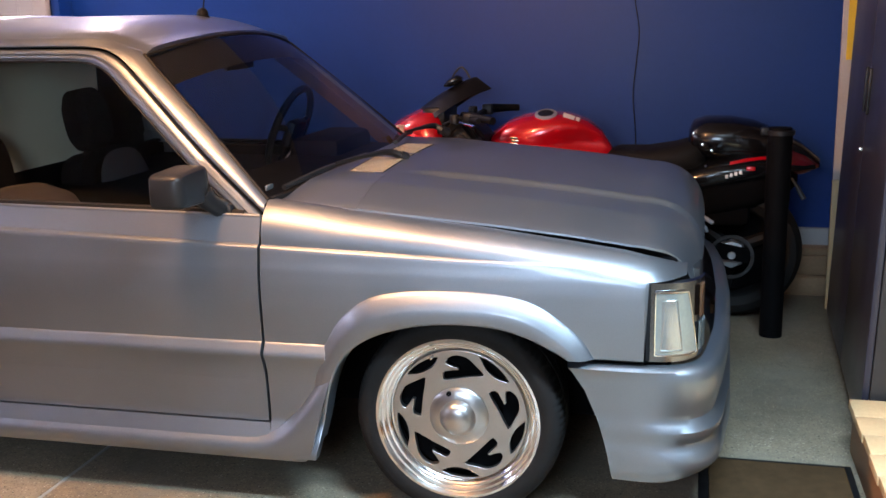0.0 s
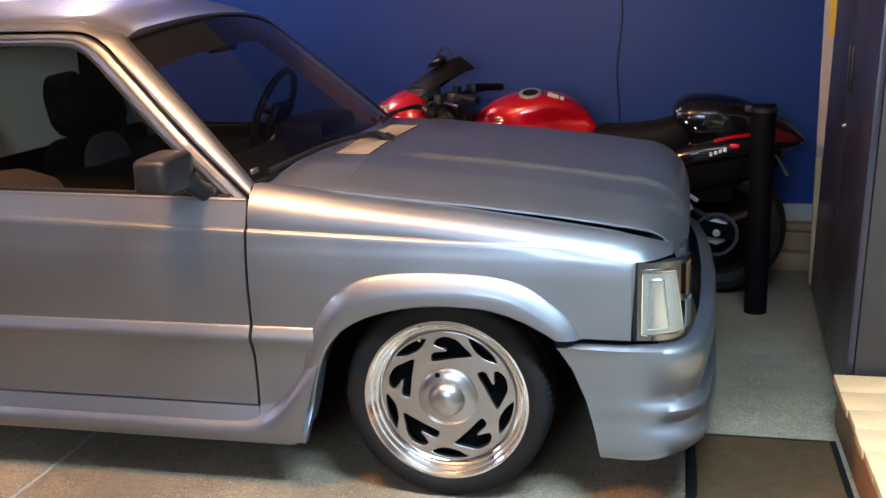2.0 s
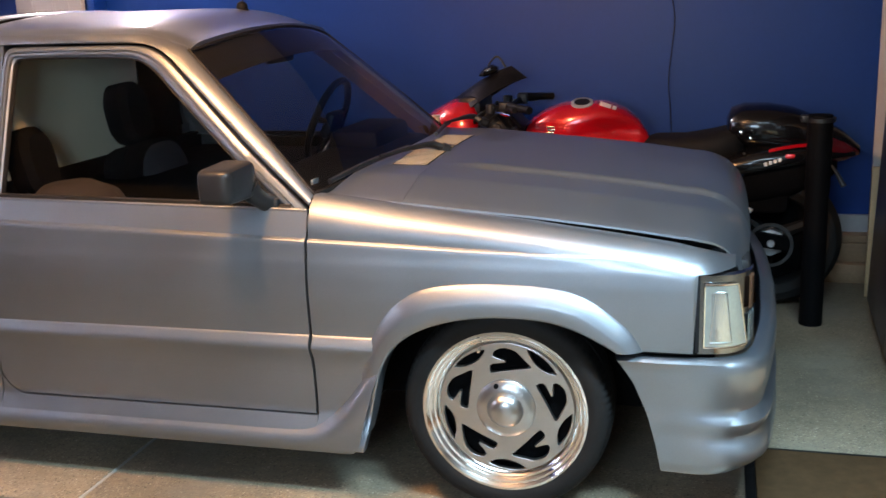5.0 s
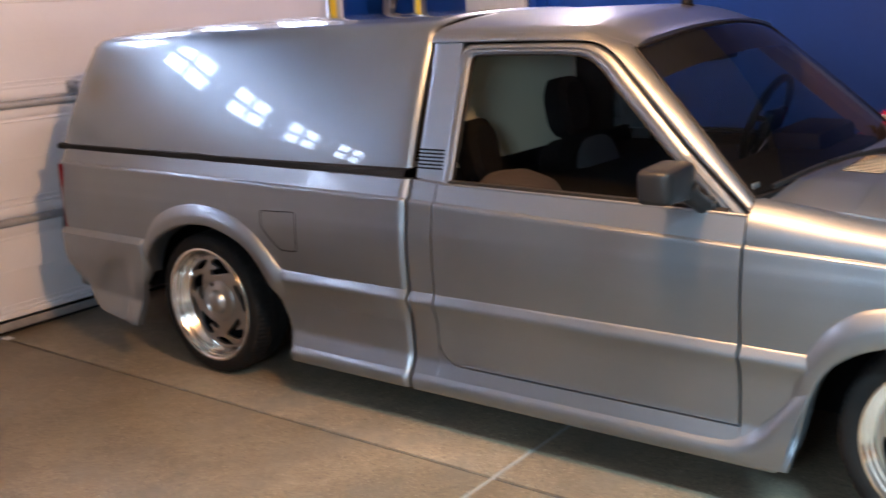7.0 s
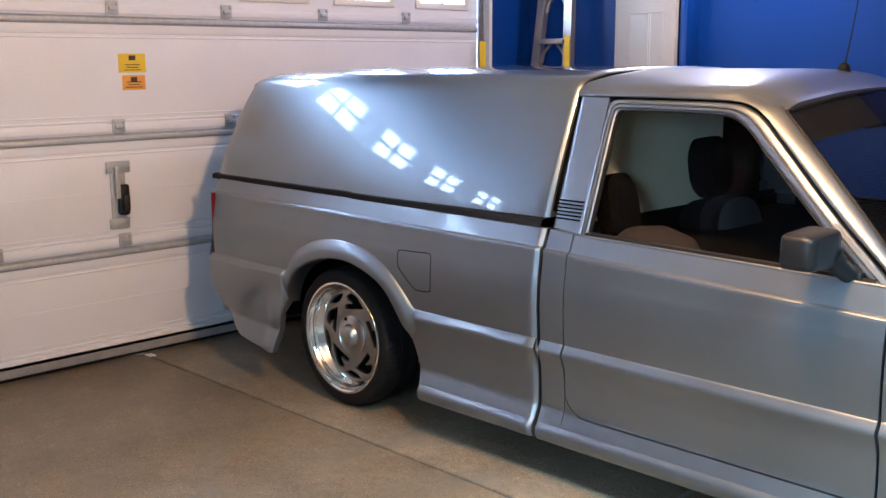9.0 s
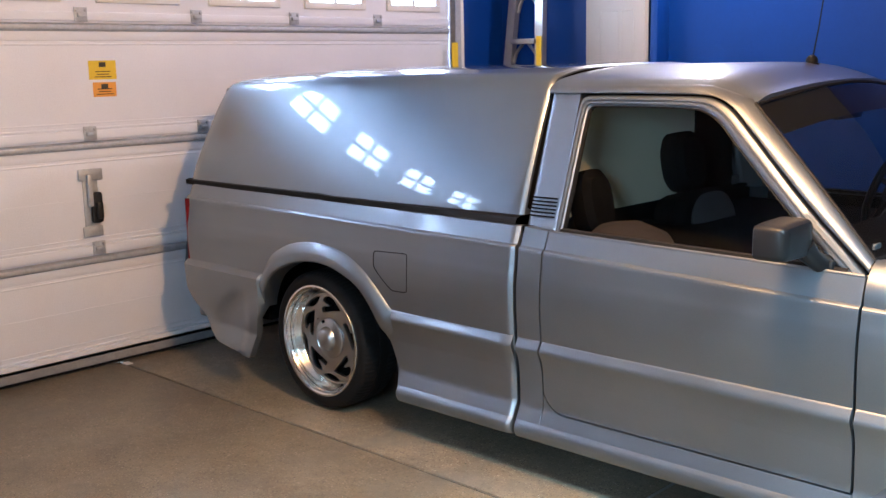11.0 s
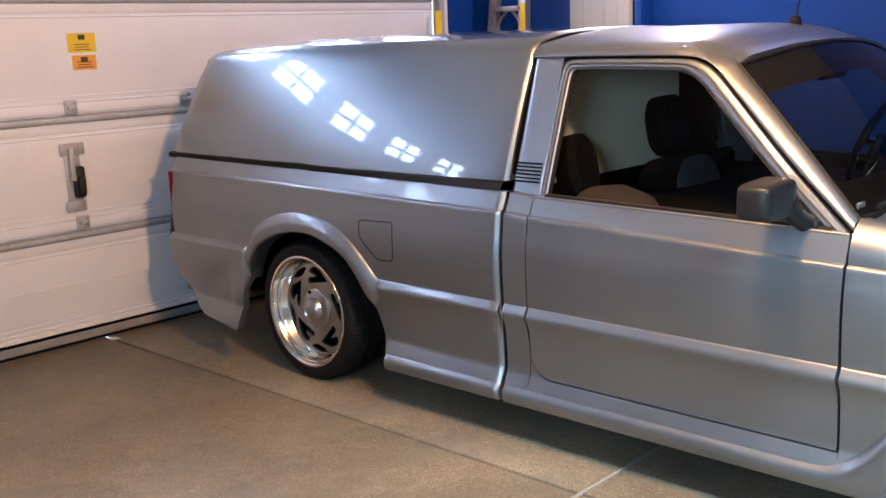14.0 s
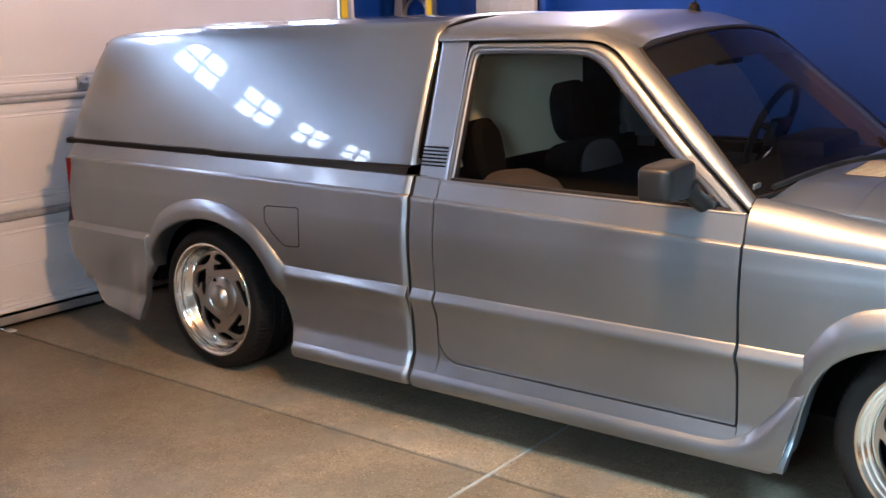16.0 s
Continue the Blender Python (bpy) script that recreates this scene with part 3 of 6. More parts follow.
mat_ob = thing("door_mat", (3.62, 0.0, 0), "flat dark brown fibre mat with black rubber edge", "mat")
part("mat_surface", new_box(3.425, 3.822, -1.05, 0.542, 0.001, 0.013, bevel=0.003), MAT_BROWN, mat_ob)
bm = bmesh.new()
for a, b, c, d in ((3.395, 3.424, -1.08, 0.565), (3.824, 3.842, -1.08, 0.565), (3.425, 3.823, 0.543, 0.565), (3.425, 3.823, -1.08, -1.051)):
    box(bm, a, b, c, d, 0.001, 0.008, bevel=0.002)
part("border", bm, BLACK_RUBBER, mat_ob, "black rubber border")


def bollard():
    post = thing("post", (3.69, 1.885, 0), "black steel post with a strapped collar standing on the floor", "post")
    bm = bmesh.new()
    lathe([(0.047, 0.0), (0.047, 0.55), (0.050, 0.60), (0.050, 0.86), (0.046, 0.885), (0.0005, 0.888)], 24, "z", (3.69, 1.885, 0), bm)
    part("tube", clean(bm), POST_BLACK, post)
    bm = bmesh.new()
    lathe([(0.049, 0.855), (0.058, 0.856), (0.058, 0.874), (0.049, 0.876)], 24, "z", (3.69, 1.885, 0), bm)
    bmesh.ops.recalc_face_normals(bm, faces=bm.faces)
    part("collar", bm, BLACK_PLASTIC, post, "black clamp collar")
    bm = bmesh.new()
    box(bm, 3.612, 3.644, 1.86, 1.90, 0.855, 0.885, bevel=0.005)
    part("clip", bm, BLACK_PLASTIC, post)


bollard()

# lumber lying along the foot of the wall
for k, (y, z0, z1, x0) in enumerate(((2.60, 0.0, 0.09, 2.6), (2.645, 0.092, 0.185, 2.5), (2.655, 0.187, 0.222, 2.7))):
    pl = thing("plank", (4.0, y, z0), "old brown plank lying along the foot of the wall", "plank", group="planks by the wall")
    part("timber", new_box(x0, 4.9, y - 0.045, y + 0.045, z0 + 0.001, z1, bevel=0.004), LUMBER, pl)

bm = bmesh.new()
pts = smooth_line([(3.055 + 0.011 * math.sin(1.7 * k) + 0.004 * math.sin(4.1 * k), GY1 - 0.006, 2.5 - 0.155 * k) for k in range(15)], 120)
wire = thing("wall_cable", (3.055, GY1 - 0.005, 0.33), "thin black cable hanging down the blue wall", "cable")
part("cable", tube(pts, 0.0026, 6, bm), BLACK_RUBBER, wire)

bm = bmesh.new()
box(bm, -1.275, -1.225, -0.19, -0.155, 0.0008, 0.004, m=None)
scrap = thing("paper_scrap", (-1.25, -0.172, 0), "small white scrap lying at the foot of the garage door", "scrap")
part("sheet", bm, WHITE_PRINT, scrap)

# ---- ceiling lamps
def ceiling_lamp(name, x, y, label, watts, colour, size=0.12, drop=0.12, cone=0):
    lamp = thing(name, (x, y, GZ), label, "ceiling lamp")
    bm = bmesh.new()
    lathe([(0.0005, -0.004), (0.075, -0.004), (0.080, -0.02), (0.07, -0.045), (0.0005, -0.046)], 28, "z", (x, y, GZ), bm)
    bmesh.ops.recalc_face_normals(bm, faces=bm.faces)
    part("base", bm, WHITE_TRIM, lamp)
    if drop > 0.2:
        part("stem", tube([(x, y, GZ - 0.04), (x, y, GZ - drop + 0.08)], 0.008, 8), WHITE_TRIM, lamp)
    d = bpy.data.lights.new("bulb", "SPOT" if cone else "POINT")
    if cone:
        d.spot_size, d.spot_blend = radians(cone), 1.0
    d.energy, d.color, d.shadow_soft_size = watts, colour, size / 2
    ob = new("bulb", d)
    ob.matrix_basis = Matrix.Translation((x, y, GZ - drop))
    return lamp


ceiling_lamp("bulb_lamp", 2.0, -0.67, "ceiling lamp with a warm reflector bulb on a short stem", 205, (1.0, 0.53, 0.20), 0.22, 0.26)
# the second lamp is an unseen fill, added to brighten the blue wall
ceiling_lamp("bulb_lamp", 0.45, 2.2, "unseen fill lamp on the ceiling, added to brighten the blue wall", 53, (1.0, 0.82, 0.75), 0.14, 0.14)


def tube_lamp(x, y, watts, colour):
    lamp = thing("tube_lamp", (x, y, GZ), "ceiling fixture with a cool fluorescent tube", "ceiling lamp")
    part("housing", new_box(x - 0.6, x + 0.6, y - 0.06, y + 0.06, GZ - 0.06, GZ - 0.001, bevel=0.006), WHITE_TRIM, lamp)
    area_lamp("tube_light", look((x, y, GZ - 0.075), (x, y, 0)), 1.15, 0.09, watts, colour, 128)


tube_lamp(3.75, -1.05, 138, (0.58, 0.91, 1.0))


# ---------------------------------------------------------------- the pickup truck
YC, WB, HUBZ = 0.83, 2.748, 0.290
truck = thing("pickup_truck", (1.3, YC, 0), "lowered silver pickup truck with a matching camper shell", "pickup truck")


def side_y(x, z):
    """How far the flank lies in from the widest line, at a height."""
    base = np.interp(z, (0.15, 0.17, 0.20, 0.26, 0.32, 0.40, 0.46, 0.52, 0.60, 0.66, 0.70, 0.76), (-0.012, -0.014, -0.006, 0.020, 0.019, 0.014, 0.010, 0.0055, 0.0015, 0.002, 0.005, 0.016))
    return float(base)


def crease_z(x):
    return 0.797 - 0.033 * (x - 1.0) if x > 1.0 else 0.797 + 0.011 * (1.0 - x)


def flank(x, z, top, shoulder):
    """y on the flank, with the crease ledge and the turned-in shoulder above it."""
    c = crease_z(x)
    low = min(z, c)
    y = side_y(x, low if low < 0.72 else 0.72 + (low - 0.72) * 0.6)
    y += float(np.interp(z - c, (0.0, 0.003, 0.006, 0.008), (0.0, 0.002, 0.0065, 0.0115))) * (1 - 0.92 * step01(2.62, 3.10, x))
    start = min(c + 0.004, top - 0.080) if shoulder > 0.05 else c + 0.004
    t = max(0.0, (z - start) / max(0.02, top - start))
    return y + shoulder * (min(1.0, t) ** 3.0 if shoulder > 0.05 else t)


def side_sheet(x0, x1, top, bottom, shoulder, dx=0.012, dz=0.012, extra=None):
    """The outer skin of one flank panel, between two curves of height."""
    xs = np.linspace(x0, x1, max(3, int(round((x1 - x0) / dx)) + 1))
    n_low = int(0.66 / dz)
    rows = []
    for x in xs:
        t, b, c = top(x), bottom(x), crease_z(x)
        levels = [0.14 + (c - 0.14) * k / n_low for k in range(n_low + 1)] + [c + 0.003, c + 0.006, c + 0.008]
        levels += [c + 0.008 + (t - c - 0.008) * k / 8 for k in range(1, 9)] if t > c + 0.008 else [t] * 8
        row = []
        for z in levels:
            z = min(max(z, b), t)
            y = flank(x, z, t, shoulder)
            if extra:
                y += extra(x, z)
            row.append((x, y, z))
        rows.append(row)
    return clean(grid(rows))


def curve_fn(points):
    xs, zs = zip(*points)
    return lambda x: float(np.interp(x, xs, zs))


FRONT_ARCH = smooth_line(((2.355, 0.16), (2.375, 0.27), (2.40, 0.37), (2.43, 0.44), (2.472, 0.490), (2.538, 0.532), (2.634, 0.562), (2.741, 0.575), (2.86, 0.572), (2.95, 0.549), (3.024, 0.512), (3.052, 0.495)), 60)
FRONT_FLARE = smooth_line(((2.322, 0.200), (2.338, 0.300), (2.354, 0.400), (2.372, 0.462), (2.398, 0.512), (2.424, 0.553), (2.461, 0.594), (2.524, 0.634), (2.618, 0.655), (2.756, 0.662), (2.89, 0.656), (2.978, 0.631), (3.051, 0.581), (3.095, 0.538), (3.120, 0.494)), 80)
REAR_ARCH = smooth_line(((-0.385, 0.165), (-0.368, 0.30), (-0.345, 0.42), (-0.263, 0.535), (-0.125, 0.604), (0.019, 0.630), (0.153, 0.617), (0.300, 0.552), (0.400, 0.42), (0.455, 0.30), (0.492, 0.165)), 60)
REAR_FLARE = smooth_line(((-0.452, 0.50), (-0.372, 0.515), (-0.300, 0.600), (-0.242, 0.645), (-0.127, 0.690), (0.016, 0.706), (0.181, 0.686), (0.304, 0.628), (0.390, 0.553), (0.440, 0.50), (0.490, 0.462)), 60)


def arch_bottom(arch, outside):
    xs, zs = arch[:, 0], arch[:, 1]
    return lambda x: float(np.interp(x, xs, zs)) if xs[0] <= x <= xs[-1] else outside(x)


hood_gap = curve_fn(((2.0, 0.878), (2.22, 0.876), (2.30, 0.868), (2.455, 0.848), (2.824, 0.811), (3.05, 0.783), (3.197, 0.762), (3.27, 0.745), (3.35, 0.716)))
belt = curve_fn(((-1.0, 0.882), (1.0, 0.868), (1.2, 0.853), (2.25, 0.836)))

# inner tub that closes the panel gaps and wheel houses, near-black for their shade
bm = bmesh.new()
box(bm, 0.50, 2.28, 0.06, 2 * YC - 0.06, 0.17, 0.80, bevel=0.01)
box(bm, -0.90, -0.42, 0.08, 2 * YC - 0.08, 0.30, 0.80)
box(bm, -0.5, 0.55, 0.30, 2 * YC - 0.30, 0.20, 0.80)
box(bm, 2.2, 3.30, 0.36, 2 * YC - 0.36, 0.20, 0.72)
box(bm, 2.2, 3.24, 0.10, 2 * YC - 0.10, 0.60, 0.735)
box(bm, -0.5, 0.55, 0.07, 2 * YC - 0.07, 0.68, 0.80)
part("inner_body", bm, SHADE_BLACK, truck, "near-black underbody filler painting the shade in gaps and wheel houses")

# front fender
nose = lambda x, z: 0.075 * max(0.0, (x - 3.24) / 0.105) ** 2
front = side_sheet(2.212, 3.345, hood_gap, arch_bottom(FRONT_ARCH, lambda x: 0.158 if x < 2.36 else (0.495 if x < 3.2515 else 0.701)), 0.066, 0.010, 0.010, nose)
both_sides("front_fender", flange(front, dy=0.03), SILVER, truck)

# door with its lower skin
door_bottom = lambda x: 0.254 + (0.0 if x > 1.25 else 0.085 * (1 - math.sqrt(max(0.0, 1 - ((1.25 - x) / 0.085) ** 2))))
door_skin = side_sheet(1.168, 2.204, belt, door_bottom, 0.024)
doors = both_sides("door", flange(door_skin, dy=0.03), SILVER, truck)

# cab corner, sill below the door
cab_edge = 1.066
corner_bottom = lambda x: 0.158
corner = side_sheet(cab_edge, 1.163, belt, corner_bottom, 0.024)
both_sides("cab_corner", flange(corner, dy=0.03), SILVER, truck)
sill = side_sheet(1.166, 2.210, lambda x: door_bottom(max(x, 1.17)) - 0.005, corner_bottom, 0.0)
both_sides("sill_panel", flange(sill, dy=0.03), SILVER, truck)

# bed side; behind the wheel the lower part stands proud
rear_low = curve_fn(((-0.985, 0.86), (-0.970, 0.42), (-0.955, 0.36), (-0.868, 0.262), (-0.765, 0.218), (-0.665, 0.186), (-0.45, 0.163), (-0.38, 0.163), (0.49, 0.163), (1.1, 0.163)))


def rear_bulge(x, z):
    if x < -0.36 and z < 0.53:
        hollow = 0.008 * math.exp(-((x + 0.56 + 0.8 * (0.39 - z)) / 0.12) ** 2) * step01(0.49, 0.36, z)
        flap = -0.018 * step01(-0.50, -0.41, x) * step01(0.48, 0.30, z)
        return -0.030 * step01(0.535, 0.508, z) + hollow + flap + 0.10 * step01(-0.66, -0.97, x) * step01(0.42, 0.17, z)
    return 0.0


def rear_corner(x, z):
    return rear_bulge(x, z) + 0.05 * max(0.0, (-0.90 - x) / 0.085) ** 2 + 0.012 * max(0.0, (x - 1.022) / 0.02) ** 2


bed = side_sheet(-0.982, 1.042, curve_fn(((-1.0, 0.879), (1.05, 0.862))), arch_bottom(REAR_ARCH, rear_low), 0.025, 0.0105, 0.0105, rear_corner)
bed_sides = both_sides("bed_side", flange(bed, dy=0.03), SILVER, truck)

# tailgate and rear roll pan close the back
part("tailgate", new_box(-0.965, -0.935, 0.10, 2 * YC - 0.10, 0.40, 0.87, bevel=0.01), SILVER, truck)
part("rear_roll_pan", new_box(-0.962, -0.90, 0.06, 2 * YC - 0.06, 0.24, 0.395, bevel=0.02), SILVER, truck)


def ribbon(outer, inner, prof, lip=0.06, fade=(0.0, 0.0)):
    """A moulding between two curves in the flank's plane: prof gives (share from outer to inner, how proud)."""
    rows = []
    n = len(outer) - 1
    for k, ((xo, zo), (xi, zi)) in enumerate(zip(outer, inner)):
        row = []
        keep = (step01(0.0, fade[0], k / n) if fade[0] else 1.0) * (step01(1.0, 1.0 - fade[1], k / n) if fade[1] else 1.0)
        for s, out in prof:
            x, z = xo + (xi - xo) * s, zo + (zi - zo) * s
            row.append((x, side_y(x, min(z, 0.72)) - out * (0.12 + 0.88 * keep), z))
        row.append((xi, side_y(xi, zi) + lip, zi))
        rows.append(row)
    return clean(grid(rows))


FLARE = ((0.0, -0.002), (0.03, 0.003), (0.12, 0.0095), (0.30, 0.0190), (0.48, 0.0270), (0.56, 0.0287), (0.75, 0.0295), (0.93, 0.0285), (1.0, 0.023))
both_sides("wheel_arch_flare", ribbon(FRONT_FLARE, smooth_line(FRONT_ARCH[FRONT_ARCH[:, 1] > 0.20], 80), FLARE, fade=(0.36, 0.0)), SILVER, truck)
both_sides("wheel_arch_flare", ribbon(REAR_FLARE, smooth_line(REAR_ARCH[(REAR_ARCH[:, 1] > 0.36)], 60), FLARE, fade=(0.10, 0.06)), SILVER, truck)


def rolled(x):
    """How far the bed's front edge turns in."""
    return 0.012 * max(0.0, (x - 1.022) / 0.02) ** 2 if x < 1.05 else 0.0


def moulding(x0, x1, z0=0.375, z1=0.494, out=0.016, fade=None):
    rows = []
    for x in np.linspace(x0, x1, 30):
        row = []
        for s, o in ((0.0, -0.003), (0.02, 0.0015), (0.07, 0.0050), (0.14, 0.0102), (0.20, 0.0148), (0.255, 0.0182), (0.295, 0.0194), (0.34, 0.0190), (0.42, 0.0150), (0.54, 0.0092), (0.70, 0.0044), (0.85, 0.0018), (1.0, 0.0006)):
            z = z1 + (z0 - z1) * s
            row.append((x, side_y(x, z) - o * (step01(fade[0], fade[1], x) if fade else 1.0) + rolled(x), z))
        rows.append(row)
    return flange(clean(grid(rows)), dy=0.012)


for x0, x1, fade in ((0.440, 1.040, (0.435, 0.455)), (1.068, 1.163, None), (1.170, 2.203, None), (2.213, 2.392, None)):
    both_sides("side_moulding", moulding(x0, x1, fade=fade), SILVER, truck)


def skirt(x0, x1, rise=None, edge=None):
    """Ground-effect skirt below the doors: a soft ledge, an upright face and a turned-under edge."""
    rows = []
    for x in np.linspace(x0, x1, 110):
        up = rise(x) if rise else 0.0
        row = []
        for z, out in ((0.228 + up * 0.70, -0.016), (0.223 + up * 0.70, -0.007), (0.217 + up * 0.68, -0.001), (0.208 + up * 0.65, 0.006), (0.198 + up * 0.60, 0.0140), (0.188 + up * 0.48, 0.0205), (0.176 + up * 0.25, 0.0228), (0.163 + up * 0.06, 0.020), (0.151, 0.014), (0.144, 0.006), (0.147, -0.03)):
            dx = (edge(z) - x1) * step01(x1 - 0.3, x1, x) if edge else 0.0
            row.append((x + dx, 0.004 - out + rolled(x), z))
        rows.append(row)
    return flange(clean(grid(rows)), dy=0.014)


both_sides("side_skirt", skirt(0.486, 1.041), SILVER, truck)
SWOOP = smooth_line(((2.10, 0.0), (2.18, 0.003), (2.225, 0.014), (2.255, 0.038), (2.28, 0.080), (2.30, 0.130), (2.318, 0.190), (2.34, 0.250), (2.37, 0.300)), 60)
both_sides("side_skirt", skirt(1.067, 2.362, lambda x: float(np.interp(x, SWOOP[:, 0], SWOOP[:, 1])), lambda z: float(np.interp(z, (0.144, 0.151, 0.166, 0.27, 0.37, 0.45), (2.305, 2.322, 2.338, 2.366, 2.396, 2.412)))), SILVER, truck)

# fuel door outline
fuel = smooth_line(((0.361, 0.700), (0.372, 0.710), (0.45, 0.713), (0.527, 0.716), (0.540, 0.705), (0.541, 0.64), (0.538, 0.582), (0.527, 0.572), (0.47, 0.569), (0.45, 0.574), (0.40, 0.612), (0.366, 0.645), (0.361, 0.665), (0.361, 0.700)), 60)
bm = bmesh.new()
tube([(x, side_y(x, min(z, 0.72)) + 0.0005, z) for x, z in fuel], 0.0021, 6, bm, cap=False)
part("fuel_door_seam", bm, SHADE_BLACK, bed_sides[0], "dark seam of the fuel door")

# ---- bumper and front valance
PLAN = smooth_line(((3.06, 0.0), (3.18, -0.004), (3.28, 0.002), (3.345, 0.022), (3.392, 0.065), (3.418, 0.13), (3.435, 0.25), (3.452, 0.45), (3.462, 0.83)), 70)
WAVE = ((0.160, 0.03), (0.166, 0.010), (0.180, -0.002), (0.200, -0.012), (0.220, -0.015), (0.240, -0.010), (0.256, 0.001), (0.268, 0.009), (0.278, 0.011), (0.290, 0.004), (0.302, -0.004), (0.314, -0.004), (0.328, 0.008), (0.342, 0.016), (0.358, 0.013), (0.382, 0.004), (0.412, -0.003), (0.440, -0.008), (0.462, -0.010), (0.472, -0.007), (0.479, 0.004), (0.480, 0.03))
rows = []
for k, (x, y) in enumerate(PLAN):
    d = PLAN[min(k + 1, len(PLAN) - 1)] - PLAN[max(k - 1, 0)]
    n = np.array((d[1], -d[0])) / np.linalg.norm(d)
    row = []
    for z, dent in WAVE:
        fade = 0.10 + 1.05 * step01(3.15, 3.41, x) if 0.17 < z < 0.47 else 1.0
        bow = 0.018 * math.sin(min(1.0, max(0.0, (z - 0.16) / 0.34)) * math.pi)
        off = -dent * fade + bow * step01(3.1, 3.4, x)
        px, py = x + n[0] * off, y + n[1] * off
        lim = float(np.interp(z, (0.16, 0.236, 0.322, 0.413, 0.476, 0.50), (3.172, 3.158, 3.135, 3.097, 3.053, 3.040)))
        zz = z + (0.030 * step01(3.2, 3.42, x) if z < 0.22 else 0.0) * (0.22 - z) / 0.06
        row.append((lim + max(0.0, px - 3.06) * (3.462 - lim) / (3.462 - 3.06) if px < 3.462 else px, py, zz))
    rows.append(row)
bm = clean(grid(rows))
other = mirrored(bm)
me = bpy.data.meshes.new("half")
other.to_mesh(me)
bm.from_mesh(me)
other.free()
bpy.data.meshes.remove(me)
part("front_bumper", flange(clean(bm), dy=0.0), SILVER, truck, "wavy silver front bumper and valance")
both_sides("marker_lamp", new_box(3.428, 3.446, 0.20, 0.30, 0.235, 0.275, bevel=0.006), AMBER, truck, "small amber marker lamp in the bumper")
# solid near-black block that paints the shade between bumper and lamps
part("bumper_gap", new_box(3.06, 3.30, 0.040, 2 * YC - 0.040, 0.470, 0.505), SHADE_BLACK, truck, "near-black block painting the shade above the bumper")

# front face behind the lamps
part("grille", new_box(3.30, 3.385, 0.20, 2 * YC - 0.20, 0.50, 0.70, bevel=0.02), BLACK_PLASTIC, truck, "black grille")


def lamp_unit():
    plan = smooth_line(((3.258, 0.022), (3.30, 0.026), (3.345, 0.045), (3.378, 0.085), (3.392, 0.13)), 41)

    def at(u, z, out=0.0):
        """A point on the lamp's curved face, u along it from the fender."""
        k = u * 40
        x, y = (float(np.interp(k, range(41), plan[:, j])) for j in (0, 1))
        return (x + out * 0.6, y - out, z)

    def sheet(u0, u1, z0, z1, out, lean=0.0, n=14):
        rows = [[at(u0 + (u1 - lean * s - u0) * k / n, z0 + (z1 - z0) * s, out) for s in np.linspace(0, 1, 8)] for k in range(n + 1)]
        return flange(clean(grid(rows)), dy=0.03)

    def outline(corners, out, radius):
        pts = [at(u0 + (u1 - u0) * k / 8, z0 + (z1 - z0) * k / 8, out) for (u0, z0), (u1, z1) in zip(corners, corners[1:] + corners[:1]) for k in range(8)]
        return tube(pts + pts[:1], radius, 6, cap=False)

    both_sides("lamp_bezel", sheet(0.0, 1.0, 0.490, 0.697, -0.004), BEZEL, truck, "bright lamp bezel")
    lens = both_sides("corner_lamp", sheet(0.06, 0.70, 0.512, 0.672, 0.003, 0.20), LENS_CLEAR, truck, "clear ribbed corner lamp")
    for lamp, flip in zip(lens, (False, True)):
        bm = outline([(0.055, 0.509), (0.705, 0.509), (0.505, 0.675), (0.055, 0.675)], 0.004, 0.0018)
        part("lens_frame", mirrored(bm) if flip else bm, CHROME, lamp, "thin chrome lens frame")
        bm = outline([(0.13, 0.522), (0.43, 0.522), (0.34, 0.655), (0.19, 0.655)], 0.0045, 0.0014)
        part("lens_rib", mirrored(bm) if flip else bm, LENS_FACET, lamp, "pale facet line")
        bm = sheet(0.14, 0.42, 0.525, 0.652, 0.0040, 0.10, 6)
        part("reflector", mirrored(bm) if flip else bm, LENS_FACET, lamp, "bright tapered reflector")
    both_sides("indicator_lens", sheet(0.74, 0.90, 0.600, 0.682, 0.0040, -0.02), AMBER, truck, "amber indicator lens")
    both_sides("headlamp", sheet(0.74, 1.0, 0.512, 0.583, 0.003), LENS_CLEAR, truck, "rectangular glass headlamp")
    both_sides("lamp_seal", new_box(3.2495, 3.2595, 0.014, 0.06, 0.496, 0.703), BLACK_RUBBER, truck, "black lamp seal")


lamp_unit()

# ---- hood, cowl
def hood_z(x, y):
    e = hood_gap(min(x, 3.20)) + 0.008 + 0.008 * step01(2.5, 3.2, x)
    t = min(y, 2 * YC - y) - 0.118
    crown = 0.032
    z = e + crown * (1 - (1 - min(1.0, t / 0.712)) ** 2.2)
    z += 0.027 * min(1.0, max(0.0, t / 0.185)) + 0.013 * step01(0.330, 0.348, t) * step01(2.46, 2.62, x) - 0.003 * step01(0.02, 0.0, t)
    if x > 3.18:
        s = min(1.0, (x - 3.18) / 0.185)
        z -= 0.17 * (1 - math.sqrt(max(0.0, 1 - s ** 2.6)))
    return z


def hood_y(x, s):
    e = 0.118 + 0.05 * step01(3.24, 3.38, x)
    return e + (2 * (YC - e)) * s


